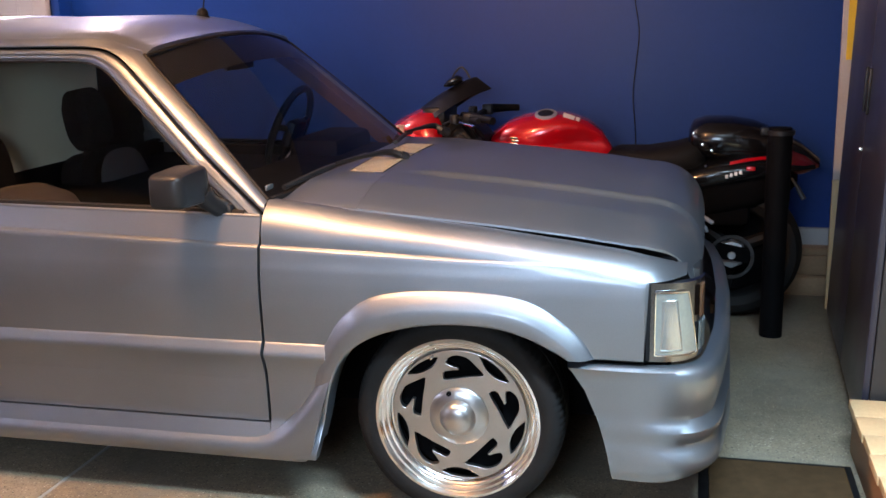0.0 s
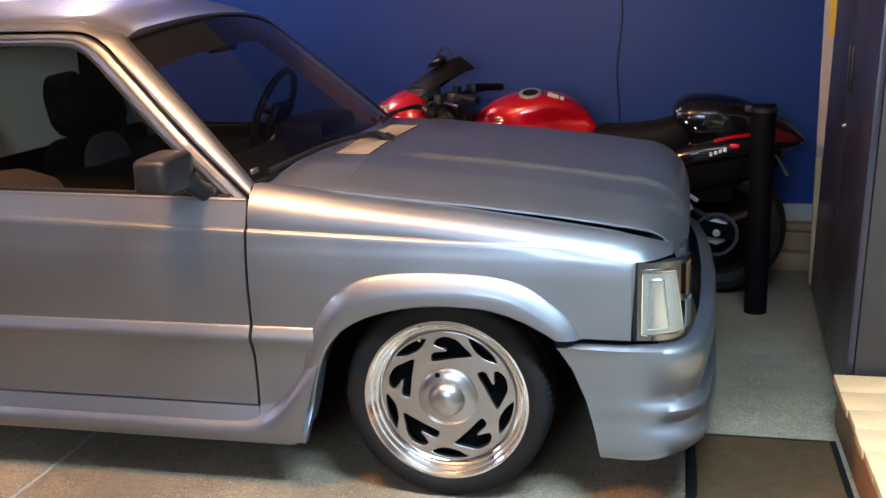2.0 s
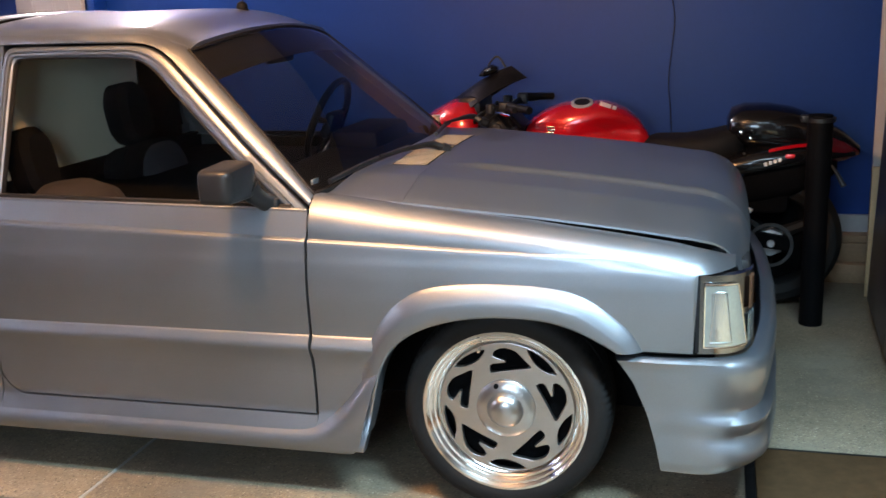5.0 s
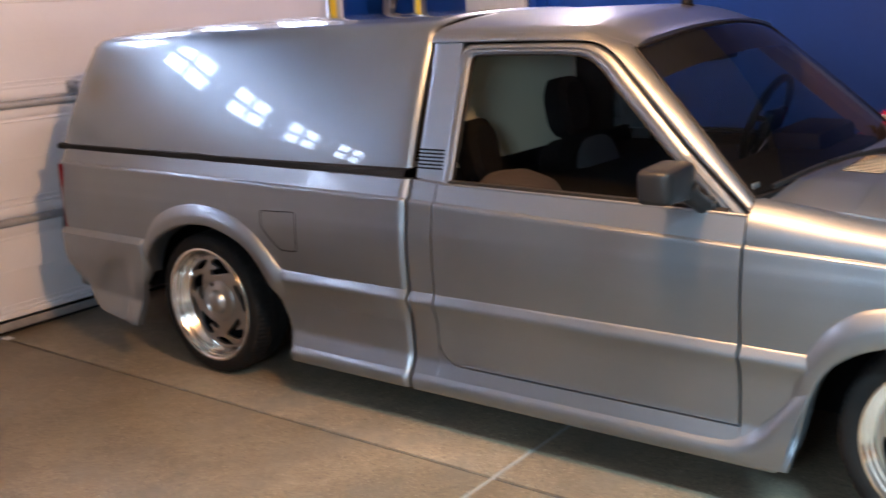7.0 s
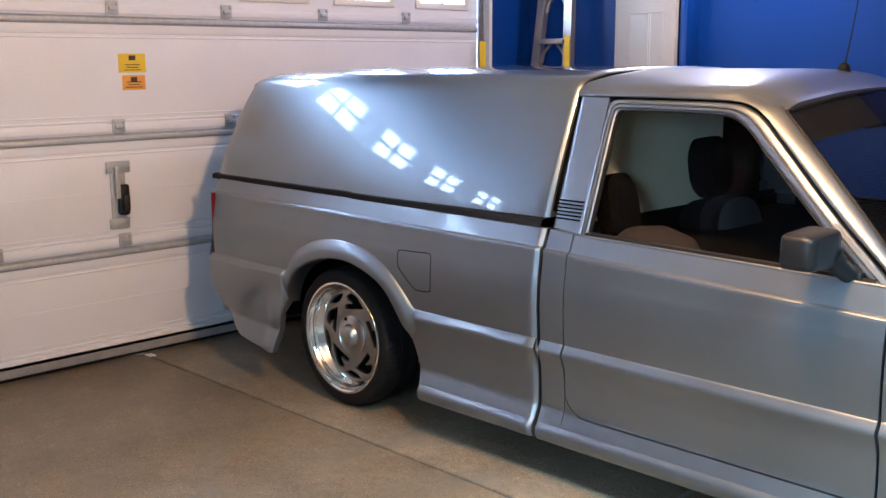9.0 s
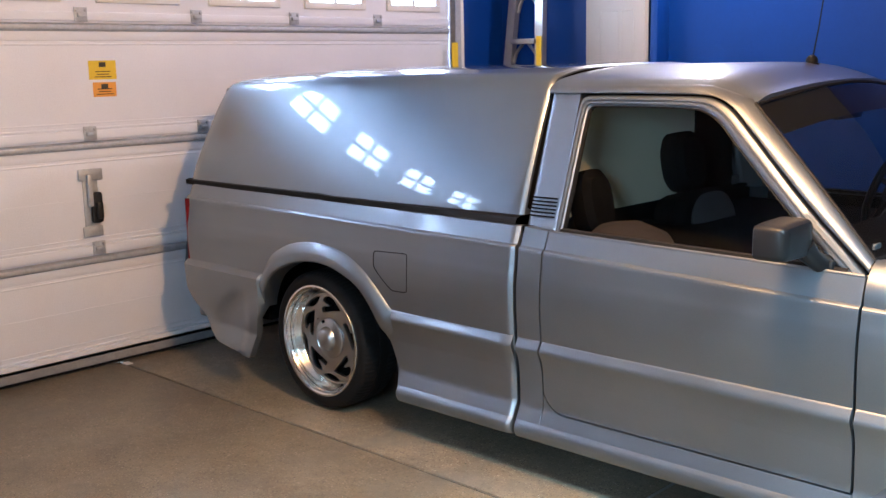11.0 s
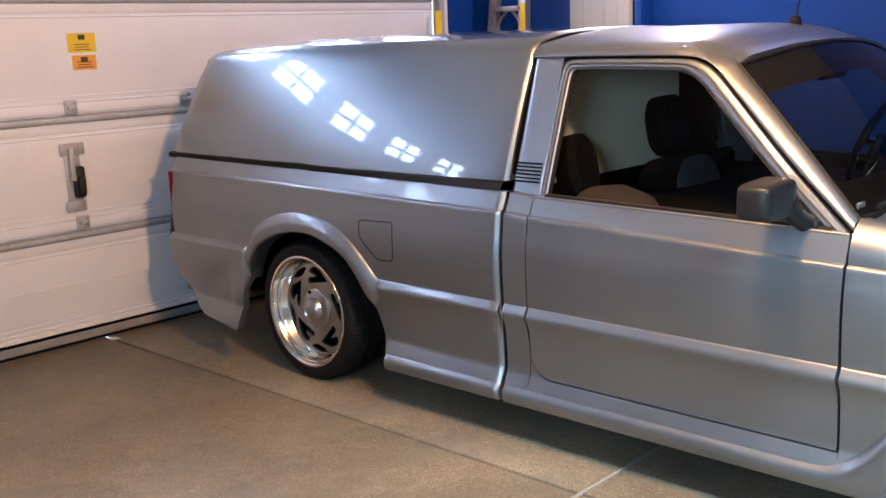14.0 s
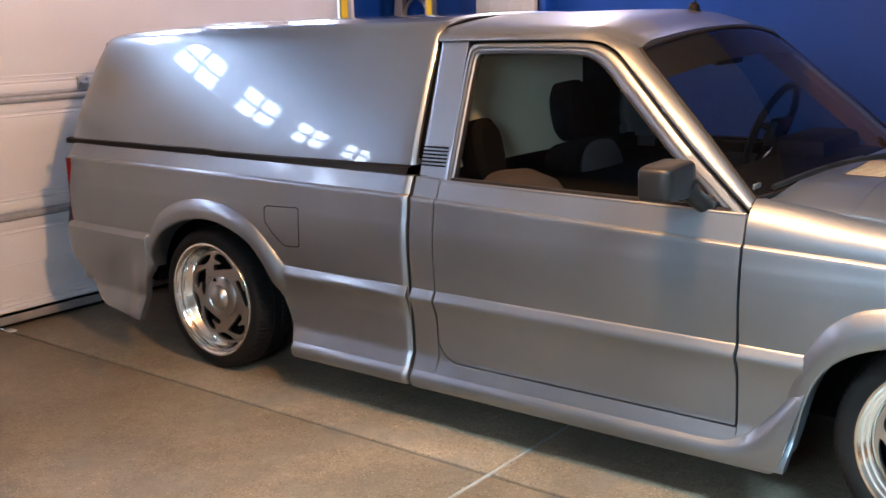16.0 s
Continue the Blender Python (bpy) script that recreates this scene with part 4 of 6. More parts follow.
ss = np.r_[np.linspace(0, 0.05, 7)[:-1], np.linspace(0.05, 0.32, 34), np.linspace(0.33, 0.67, 14), np.linspace(0.68, 0.95, 34), np.linspace(0.95, 1, 7)[1:]]
rows = [[(x + 0.05 * (1 - (2 * s - 1) ** 4) * step01(3.15, 3.38, x) * 0.6, hood_y(x, s), hood_z(x, hood_y(x, s))) for s in ss] for x in np.r_[np.linspace(2.458, 3.18, 34), np.linspace(3.20, 3.362, 22)]]
bm = clean(grid(rows))
es = [e for e in bm.edges if e.is_boundary]
r = bmesh.ops.extrude_edge_only(bm, edges=es)
bmesh.ops.translate(bm, vec=(0, 0, -0.006), verts=[g for g in r["geom"] if isinstance(g, bmesh.types.BMVert)])
part("hood", bm, SILVER, truck, "raised-ridge silver hood")
# near-black sheet for the shade in the seam between hood and fender
rows = [[(x, 0.140 + dy, z) for dy, z in ((0.0, hood_gap(x) - 0.05), (0.0, hood_gap(x)), (0.004, hood_z(x, 0.145) - 0.003))] for x in np.linspace(2.464, 3.32, 30)]
both_sides("hood_gap", clean(grid(rows)), SHADE_BLACK, truck, "near-black sheet painting the shade under the hood's edge")

rows = []
for k in range(12):
    s = k / 11
    row = []
    for q in ss:
        y = hood_y(2.4, q)
        bow = 0.08 * (1 - (2 * q - 1) ** 2)
        x0 = 2.220 + bow
        x = x0 + (2.4572 - x0) * s
        row.append((x, y, hood_z(2.456, y) + 0.004 * (1 - s)))
    rows.append(row)
cowl = part("cowl", flange(clean(grid(rows)), dy=0, dz=-0.03), SILVER, truck, "silver cowl panel")


def louvre(y0, y1, x0, x1, n):
    bm = bmesh.new()
    for k in range(n):
        a = y0 + (y1 - y0) * k / n
        yb = a + (y1 - y0) / n * 0.56
        z = [hood_z(2.456, q) + 0.0015 for q in (a, yb)]
        rows = [[(x, a, z[0] + 0.004 * (2.454 - x) / 0.2), (x, (a + yb) / 2, (z[0] + z[1]) / 2 + 0.0012 + 0.004 * (2.454 - x) / 0.2), (x, yb, z[1] + 0.004 * (2.454 - x) / 0.2)] for x in (x0, x1)]
        grid(rows, bm=bm)
    bmesh.ops.recalc_face_normals(bm, faces=bm.faces)
    slats = part("cowl_louvre", flange(bm, dy=0, dz=-0.004), CREAM, cowl, "cream slatted air louvre")
    # near-black sheet on the cowl paints the shade between slats
    rows = [[(x, y, hood_z(2.456, y) + 0.0012 + 0.004 * (2.454 - x) / 0.2) for y in np.linspace(y0 - 0.004, y1, 12)] for x in (x0 - 0.004, (x0 + x1) / 2, x1 + 0.003)]
    return slats, part("louvre_slot", flange(clean(grid(rows)), dy=0, dz=-0.004), SHADE_BLACK, cowl, "near-black sheet painting the shade between the slats")


louvre(0.425, 0.68, 2.34, 2.444, 13)
louvre(0.705, 0.765, 2.395, 2.446, 3)
louvre(0.790, 1.04, 2.345, 2.446, 12)

# ---- cab: glass, pillars, roof
def house_y(z):
    return 0.082 + 0.335 * (z - 0.85)


FRAME_OUT = smooth_line(((1.163, 0.848), (1.166, 1.05), (1.170, 1.24), (1.185, 1.284), (1.23, 1.290), (1.45, 1.290), (1.60, 1.288), (1.665, 1.278), (1.725, 1.245), (1.80, 1.178), (2.0, 0.995), (2.19, 0.838)), 110)
FRAME_IN = smooth_line(((1.196, 0.848), (1.199, 1.05), (1.203, 1.22), (1.212, 1.252), (1.25, 1.257), (1.45, 1.257), (1.585, 1.254), (1.640, 1.243), (1.692, 1.212), (1.765, 1.145), (1.955, 0.975), (2.125, 0.838)), 110)


def ring(a, b, prof):
    rows = []
    for (xa, za), (xb, zb) in zip(a, b):
        row = []
        for s, out in prof:
            x, z = xa + (xb - xa) * s, za + (zb - za) * s
            row.append((x, house_y(z) - out, z))
        rows.append(row)
    return clean(grid(rows))


for d, flip in zip(doors, (False, True)):
    bm = ring(FRAME_OUT, FRAME_IN, ((0.0, -0.015), (0.0, 0.004), (0.10, 0.009), (0.36, 0.010), (0.42, 0.004), (0.47, 0.004), (0.53, 0.009), (0.72, 0.008), (0.76, 0.000), (1.0, -0.004), (1.0, -0.02)))
    part("window_frame", mirrored(bm) if flip else bm, SILVER, d)
    bm = ring(smooth_line(FRAME_IN, 110) * 1.0, FRAME_IN + (np.array((1.55, 1.02)) - FRAME_IN) * 0.02, ((0.0, 0.0), (0.5, 0.002), (1.0, -0.006), (1.0, -0.016)))
    part("window_seal", mirrored(bm) if flip else bm, BLACK_RUBBER, d, "black window seal")
    # pane
    bm = bmesh.new()
    vs = [bm.verts.new((x, house_y(z) + 0.010, z)) for x, z in FRAME_IN]
    bm.faces.new(vs)
    bmesh.ops.recalc_face_normals(bm, faces=bm.faces)
    pane = part("pane", mirrored(bm) if flip else bm, GLASS_SIDE, d, "lightly tinted side window")
    pane.visible_shadow = False
    # rolled top edge of the door skin
    bm = tube([(x, flank(x, belt(x), belt(x), 0.024) + 0.004, belt(x) + 0.0005) for x in np.linspace(1.170, 2.202, 30)], 0.0055, 10)
    part("belt_moulding", mirrored(bm) if flip else bm, SILVER, d)
    # belt weatherstrip
    rows = [[(x, 0.070 + dy, belt(x) + dz) for dy, dz in ((-0.004, -0.004), (-0.007, 0.004), (-0.002, 0.012), (0.02, 0.012))] for x in np.linspace(1.20, 2.15, 20)]
    bm = clean(grid(rows))
    part("belt_strip", mirrored(bm) if flip else bm, BLACK_RUBBER, d, "black belt weatherstrip")


def windshield_line(s):
    """Foot and head of the windshield's edge, s from 0 (right side) to 1."""
    b = 1 - (2 * s - 1) ** 2
    foot = Vector((2.205 + 0.08 * b, 0.105 + (2 * YC - 0.21) * s, 0.872 + 0.018 * b))
    head = Vector((1.772 + 0.045 * b, 0.262 + (2 * YC - 0.524) * s, 1.270 + 0.050 * b))
    return foot, head


def glass_at(s, t):
    """A point on the windshield, s across it and t from its foot to its head; it bulges in the middle alone."""
    f, h = windshield_line(s)
    return f.lerp(h, t) + Vector((0.018, 0, 0.018)) * math.sin(t * math.pi) * (0.12 + 0.88 * (1 - (2 * s - 1) ** 4))


rows = [[glass_at(s, t) for t in np.linspace(0, 1, 13)] for s in np.linspace(0.0, 1.0, 33)]
shield = part("windshield", clean(grid(rows)), GLASS_CAR, truck, "dark tinted windshield")
shield.visible_shadow = False
bm = bmesh.new()
edge = [windshield_line(s)[1] for s in np.linspace(0.012, 0.988, 25)]
tube([p + Vector((0.005, 0, -0.004)) for p in edge], 0.005, 6, bm)
for s in (0.0, 1.0):
    tube([glass_at(s, t) for t in np.linspace(0, 1, 13)], 0.006, 6, bm)
tube([windshield_line(s)[0] + Vector((0.006, 0, 0.0)) for s in np.linspace(0, 1, 25)], 0.010, 6, bm)
part("windshield_seal", bm, BLACK_RUBBER, truck, "black windshield seal")
bm = bmesh.new()
rows = []
for s in np.linspace(0.02, 0.98, 25):
    rows.append([glass_at(s, t) - Vector((0.006, 0, 0.006)) for t in (0.78, 0.88, 0.985)])
part("sun_band", clean(grid(rows, bm=bm)), BLACK_PLASTIC, truck, "dark sun band and folded visors behind the windshield")

# roof
def roof_edge(x):
    return 1.313 - 0.046 * step01(1.60, 1.80, x)


def roof_z(x, t):
    """t: metres in from the roof's edge."""
    c = 0.073 - 0.012 * step01(1.5, 1.84, x)
    u = min(1.0, t / 0.595)
    return roof_edge(x) + c * (0.26 * (1 - (1 - min(1.0, t / 0.075)) ** 2) + 0.74 * (1 - (1 - u) ** 2.2))


rows = []
ts = np.r_[np.linspace(0, 0.10, 9), np.linspace(0.13, 0.595, 12)]
for q in np.linspace(0, 1, 40):
    half = []
    for t in ts:
        s = t / 1.19
        b = 1 - (2 * s - 1) ** 2
        x = 1.030 + (1.774 + 0.045 * b - 1.030) * q
        e = 0.235 + 0.028 * step01(1.55, 1.78, x)
        half.append((x, e + t, roof_z(x, t)))
    rows.append(half + [(a, 2 * YC - b, c) for a, b, c in half[::-1][1:]])
bm = clean(grid(rows))
part("roof", flange(bm, dy=0, dz=-0.012), SILVER, truck)

# A pillars: between the door frame and the windshield
rows = []
outer = smooth_line(((1.035, 1.296), (1.30, 1.297), (1.50, 1.296), (1.61, 1.294), (1.674, 1.284), (1.733, 1.251), (1.806, 1.185), (2.006, 1.002), (2.203, 0.842)), 100)
TURN = 0.515
for k, (x, z) in enumerate(outer):
    t = k / 99
    if t < TURN:
        q = 1.035 + (1.772 - 1.035) * t / TURN
        b = Vector((q, 0.252 + 0.024 * step01(1.55, 1.77, q), roof_z(q, 0.016) + 0.0015))
        swell = 0.009
    else:
        u = (t - TURN) / (1 - TURN)
        b = glass_at(0.0, 1 - u)
        swell = 0.009 + 0.007 * step01(0, 0.2, u)
    a = Vector((x, house_y(z) - 0.004, z))
    out = Vector((0.06 if t > TURN else 0.0, -1.0, 0.45 - 0.30 * step01(TURN, TURN + 0.08, t))).normalized()
    rows.append([a + Vector((0, 0.03, 0)), a + Vector((0, 0.004, 0)), *(a.lerp(b, s) + out * swell * math.sin(s * math.pi) ** 0.5 for s in (0.06, 0.15, 0.3, 0.5, 0.7, 0.85, 0.95)), b, b + Vector((-0.02, 0.02, -0.02))])
both_sides("a_pillar", clean(grid(rows)), SILVER, truck)
rows = [[(x, house_y(z) + 0.004 + 0.014 * max(0.0, (1.060 - x) / 0.024) ** 2, z) for z in np.linspace(0.85, 1.30, 10)] for x in np.r_[np.linspace(1.036, 1.060, 6), np.linspace(1.075, 1.16, 4)]]
pillars = both_sides("b_pillar", flange(clean(grid(rows)), dy=0.03), SILVER, truck)
for p, flip in zip(pillars, (False, True)):
    # vent slots are raised near-black strips, their inner shade painted on
    for k in range(6):
        z = 0.893 + 0.0118 * k
        rows = [[(x, house_y(z) + 0.004 + 0.014 * max(0.0, (1.060 - x) / 0.024) ** 2 - o, z + dz) for o, dz in ((-0.002, 0.0), (0.004, 0.0005), (0.004, 0.0045), (-0.002, 0.005))] for x in (1.044, 1.050, 1.060, 1.10, 1.155)]
        bm = clean(grid(rows))
        part("vent_slot", mirrored(bm) if flip else bm, SHADE_BLACK, p, "near-black strip painting the shade of a vent slot")
# back of the cab with its window opening
bm = bmesh.new()
for a, b, c, d in ((0.12, 2 * YC - 0.12, 0.80, 0.90), (0.26, 2 * YC - 0.26, 1.24, 1.33), (0.235, 0.34, 0.90, 1.24), (2 * YC - 0.34, 2 * YC - 0.235, 0.90, 1.24)):
    box(bm, 1.034, 1.05, a, b, c, d)
part("cab_back", bm, SILVER, truck)
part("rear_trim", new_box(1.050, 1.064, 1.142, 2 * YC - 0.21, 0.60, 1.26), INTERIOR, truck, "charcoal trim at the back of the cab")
part("rear_liner", new_box(1.052, 1.060, 0.245, 1.14, 0.60, 1.25), TRIM_BEIGE, truck, "pale grey-green panel at the back of the cab")

# lining of the windshield posts, brown to paint the warm reflection along the pillar
for edge_at, turn in ((0.0, 1), (1.0, -1)):
    rows = []
    for t in np.linspace(0.0, 1.0, 13):
        p = glass_at(edge_at, t)
        rows.append([p + Vector((dx, turn * dy, dz)) for dx, dy, dz in ((-0.008, 0.000, -0.008), (-0.014, 0.022, -0.016), (-0.022, 0.038, -0.028), (-0.060, 0.030, -0.060))])
    part("post_lining", solid(clean(grid(rows)), 0.004), POST_REFLECTION, truck, "windshield post lining, its brown painting a warm reflection")

# wipers
for blade, arm in ((((2.236, 0.15, 0.902), (2.285, 0.36, 0.925), (2.335, 0.60, 0.934)), ((2.43, 0.66, 0.925), (2.390, 0.62, 0.940), (2.305, 0.40, 0.936))), (((2.345, 0.90, 0.936), (2.300, 1.20, 0.932), (2.240, 1.48, 0.905)), ((2.395, 1.38, 0.925), (2.36, 1.36, 0.945), (2.312, 1.15, 0.945)))):
    bm = bmesh.new()
    tube(smooth_line(blade, 12), 0.008, 6, bm)
    tube(smooth_line(arm, 10), [0.013, 0.012, 0.010, 0.009, 0.008, 0.007, 0.006, 0.006, 0.005, 0.005], 8, bm)
    tube([arm[0], (arm[0][0] + 0.02, arm[0][1] + 0.012, arm[0][2] - 0.012)], 0.018, 10, bm)
    part("wiper", bm, BLACK_PLASTIC, truck, "black wiper arm and blade")
part("sticker", new_box(2.180, 2.186, 0.145, 0.19, 0.892, 0.906), GREY_WALL, truck, "small pale sticker")

# door mirror
bm = bmesh.new()
rows = []
for q, (k, o) in enumerate(((0.92, 0.0), (0.98, 0.004), (1.0, 0.012), (1.0, 0.060), (0.985, 0.072), (0.95, 0.081), (0.86, 0.088), (0.60, 0.091))):
    row = []
    for i in range(28):
        a = 2 * math.pi * i / 28
        c, s = math.cos(a), math.sin(a)
        u, v = math.copysign(abs(c) ** 0.26, c), math.copysign(abs(s) ** 0.30, s)
        row.append((1.982 + o, -0.058 + 0.090 * k * u, 0.931 + (0.050 + 0.003 * u) * k * v))
    rows.append(row)
grid(rows, True, bm=bm)
bm.verts.ensure_lookup_table()
bm.faces.new(bm.verts[-28:])
bmesh.ops.recalc_face_normals(bm, faces=bm.faces)
mirror = part("door_mirror", bm, BLACK_PLASTIC, doors[0], "black plastic door mirror")
bm = new_box(1.979, 1.9825, -0.130, 0.010, 0.894, 0.968, bevel=0.001)
part("mirror_glass", bm, CHROME, mirror, "mirror glass")
bm = bmesh.new()
tube([(2.05, 0.010, 0.905), (2.064, 0.028, 0.880), (2.074, 0.052, 0.862), (2.078, 0.080, 0.848)], [0.034, 0.026, 0.025, 0.032], 12, bm)
box(bm, 2.040, 2.112, 0.058, 0.085, 0.838, 0.866, bevel=0.006)
part("mirror_foot", bm, BLACK_PLASTIC, mirror)

# aerial
bm = bmesh.new()
tube([(1.62, 0.96, 1.368), (1.64, 0.965, 1.50), (1.67, 0.97, 1.75), (1.70, 0.975, 1.95)], [0.003, 0.0025, 0.002, 0.0018], 6, bm)
aerial = part("aerial", bm, BLACK_RUBBER, truck, "thin black roof aerial")
bm = bmesh.new()
bmesh.ops.create_uvsphere(bm, u_segments=16, v_segments=10, radius=0.021, matrix=Matrix.Translation((1.622, 0.96, 1.386)))
lathe([(0.028, 1.36), (0.024, 1.378), (0.012, 1.384)], 14, "z", (1.622, 0.96, 0), bm)
part("aerial_base", bm, BLACK_RUBBER, aerial, "round black rubber base")

# ---- camper shell
def shell_profile():
    """Foot to crown of the shell's right half: a flank that leans in evenly more, then a tight turn into the roof."""
    y, z, pts = 0.0590, 0.892, []
    while z < 1.30:
        pts.append((y, z))
        u = (z - 0.892) / 0.40
        y, z = y + 0.008 * (0.262 + 0.36 * u - 0.37 * u ** 2 + 0.19 * u ** 3), z + 0.008
    return pts + [(y + 0.013, 1.324), (y + 0.032, 1.345), (y + 0.066, 1.362), (y + 0.13, 1.373), (0.42, 1.383), (0.58, 1.390), (0.83, 1.394)]


SHELL = smooth_line(shell_profile(), 90)


def shell_bow(x):
    """How far the shell's flank curves in along its length."""
    return 0.0178 * (x + 0.42) ** 2


rows = []
n_len = 44
for k in range(n_len):
    s = k / (n_len - 4) * 0.990 if k < n_len - 3 else (0.9935, 0.9968, 1.0)[k - n_len + 3]
    row = []
    for y, z in SHELL:
        h = (z - 0.892) / 0.50
        xr = -0.992 + 0.115 * h ** 1.3 + 0.05 * step01(0.9, 1.0, h)
        x = xr + (1.018 - xr) * s
        # soft rounding at the rear edge, slight drop of the roof towards it
        rr = max(0.0, 1 - s / 0.035)
        rf = max(0.0, 1 - (1 - s) / 0.010)
        row.append((x, y + shell_bow(x) * step01(0.5, 0.25, y) + 0.03 * rr ** 2 + 0.012 * rf ** 2 * (1 - 0.6 * h), z - 0.010 * rf ** 2 * h - 0.025 * rr ** 2 * h - 0.018 * step01(0.35, 0.0, s) * step01(0.6, 1.0, h)))
    rows.append(row + [(a, 2 * YC - b, c) for a, b, c in row[::-1][1:]])
shell_bm = clean(grid(rows))
es = [e for e in shell_bm.edges if e.is_boundary]
r = bmesh.ops.extrude_edge_only(shell_bm, edges=es)
vs = [g for g in r["geom"] if isinstance(g, bmesh.types.BMVert)]
for v in vs:
    v.co.y += 0.03 * (1 if v.co.y < YC else -1) * (1 if v.co.z < 1.3 else 0)
    v.co.z -= 0.03 if v.co.z > 1.3 else 0
shell = part("camper_shell", shell_bm, SILVER_SHELL, truck, "smooth silver fibreglass camper shell")
rows = [[(-0.992 + 0.115 * h ** 1.3 + 0.035, y, 0.892 + 0.50 * h - 0.01) for y in (0.11 + 0.14 * h, YC, 2 * YC - 0.11 - 0.14 * h)] for h in np.linspace(0.0, 0.86, 8)]
part("rear_hatch", solid(clean(grid(rows)), 0.01), BLACK_PLASTIC, shell, "dark rear hatch")
part("front_panel", new_box(0.985, 0.992, 0.31, 2 * YC - 0.31, 0.88, 1.33), SHADE_BLACK, shell)
# black seal between shell and bed rail, and shell and cab
rows = [[(x, 0.056 + k * shell_bow(x) + dy, 0.883 + dz + (0.004 if x < 0 else -0.006 * x)) for dy, dz, k in ((0.012, -0.016, 0.3), (-0.004, -0.012, 0.3), (-0.006, 0.008, 0.7), (0.014, 0.014, 1.0))] for x in np.linspace(-0.985, 1.012, 30)]
both_sides("shell_seal", clean(grid(rows)), BLACK_RUBBER, truck, "black rubber seal under the shell")
rows = []
front = [(a + shell_bow(1.02) * step01(0.5, 0.25, a), b) for a, b in SHELL]
for y, z in front[3:] + [(2 * YC - a, b) for a, b in front[::-1][1:-3]]:
    cy = y + (0.030 if y < YC - 0.3 else (-0.030 if y > YC + 0.3 else 0))
    k = 1 if y < YC - 0.3 else (-1 if y > YC + 0.3 else 0)
    rows.append([(1.0205, y + 0.014 * k, z - 0.012), (1.0205, cy + 0.02 * k, z - 0.03), (1.042, cy + 0.02 * k, z - 0.03)])
part("cab_seal", clean(grid(rows)), SHADE_BLACK, truck, "black rubber joint between cab and shell")
# near-black block fills the slit between cab and bed with painted shade
part("bed_gap", new_box(1.030, 1.075, 0.066, 2 * YC - 0.066, 0.17, 0.862), SHADE_BLACK, truck, "near-black block painting the shade between cab and bed")

# tail lamps
rows = []
for s in np.linspace(0, 1, 10):
    x, y = -0.925 - 0.058 * math.sin(s * math.pi / 2), 0.004 + 0.12 * s ** 2 + 0.03 * s
    rows.append([(x, y, z) for z in np.linspace(0.527, 0.815, 8)])
both_sides("tail_lamp", flange(clean(grid(rows)), dx=0.03, dy=0.02), TAIL_RED, truck, "dark red tail lamp")

# ---- wheels
def swirl(points, k):
    a = -2 * math.pi * k / 5
    c, s = math.cos(a), math.sin(a)
    return [(x * c - z * s, x * s + z * c) for x, z in points]


U = 0.000612
BIG = [(x * U, z * U) for x, z in smooth_line(((-58, 238), (-52, 262), (-12, 281), (42, 270), (80, 235), (117, 196), (100, 188), (20, 176), (-40, 164), (-70, 162), (-73, 185), (-66, 203), (-30, 210), (4, 217), (-30, 226), (-58, 238)), 34)[:-1]]
SMALL = [(x * U, z * U) for x, z in smooth_line(((92, 282), (130, 266), (170, 240), (205, 205), (228, 168), (215, 166), (165, 182), (120, 225), (92, 282)), 24)[:-1]]


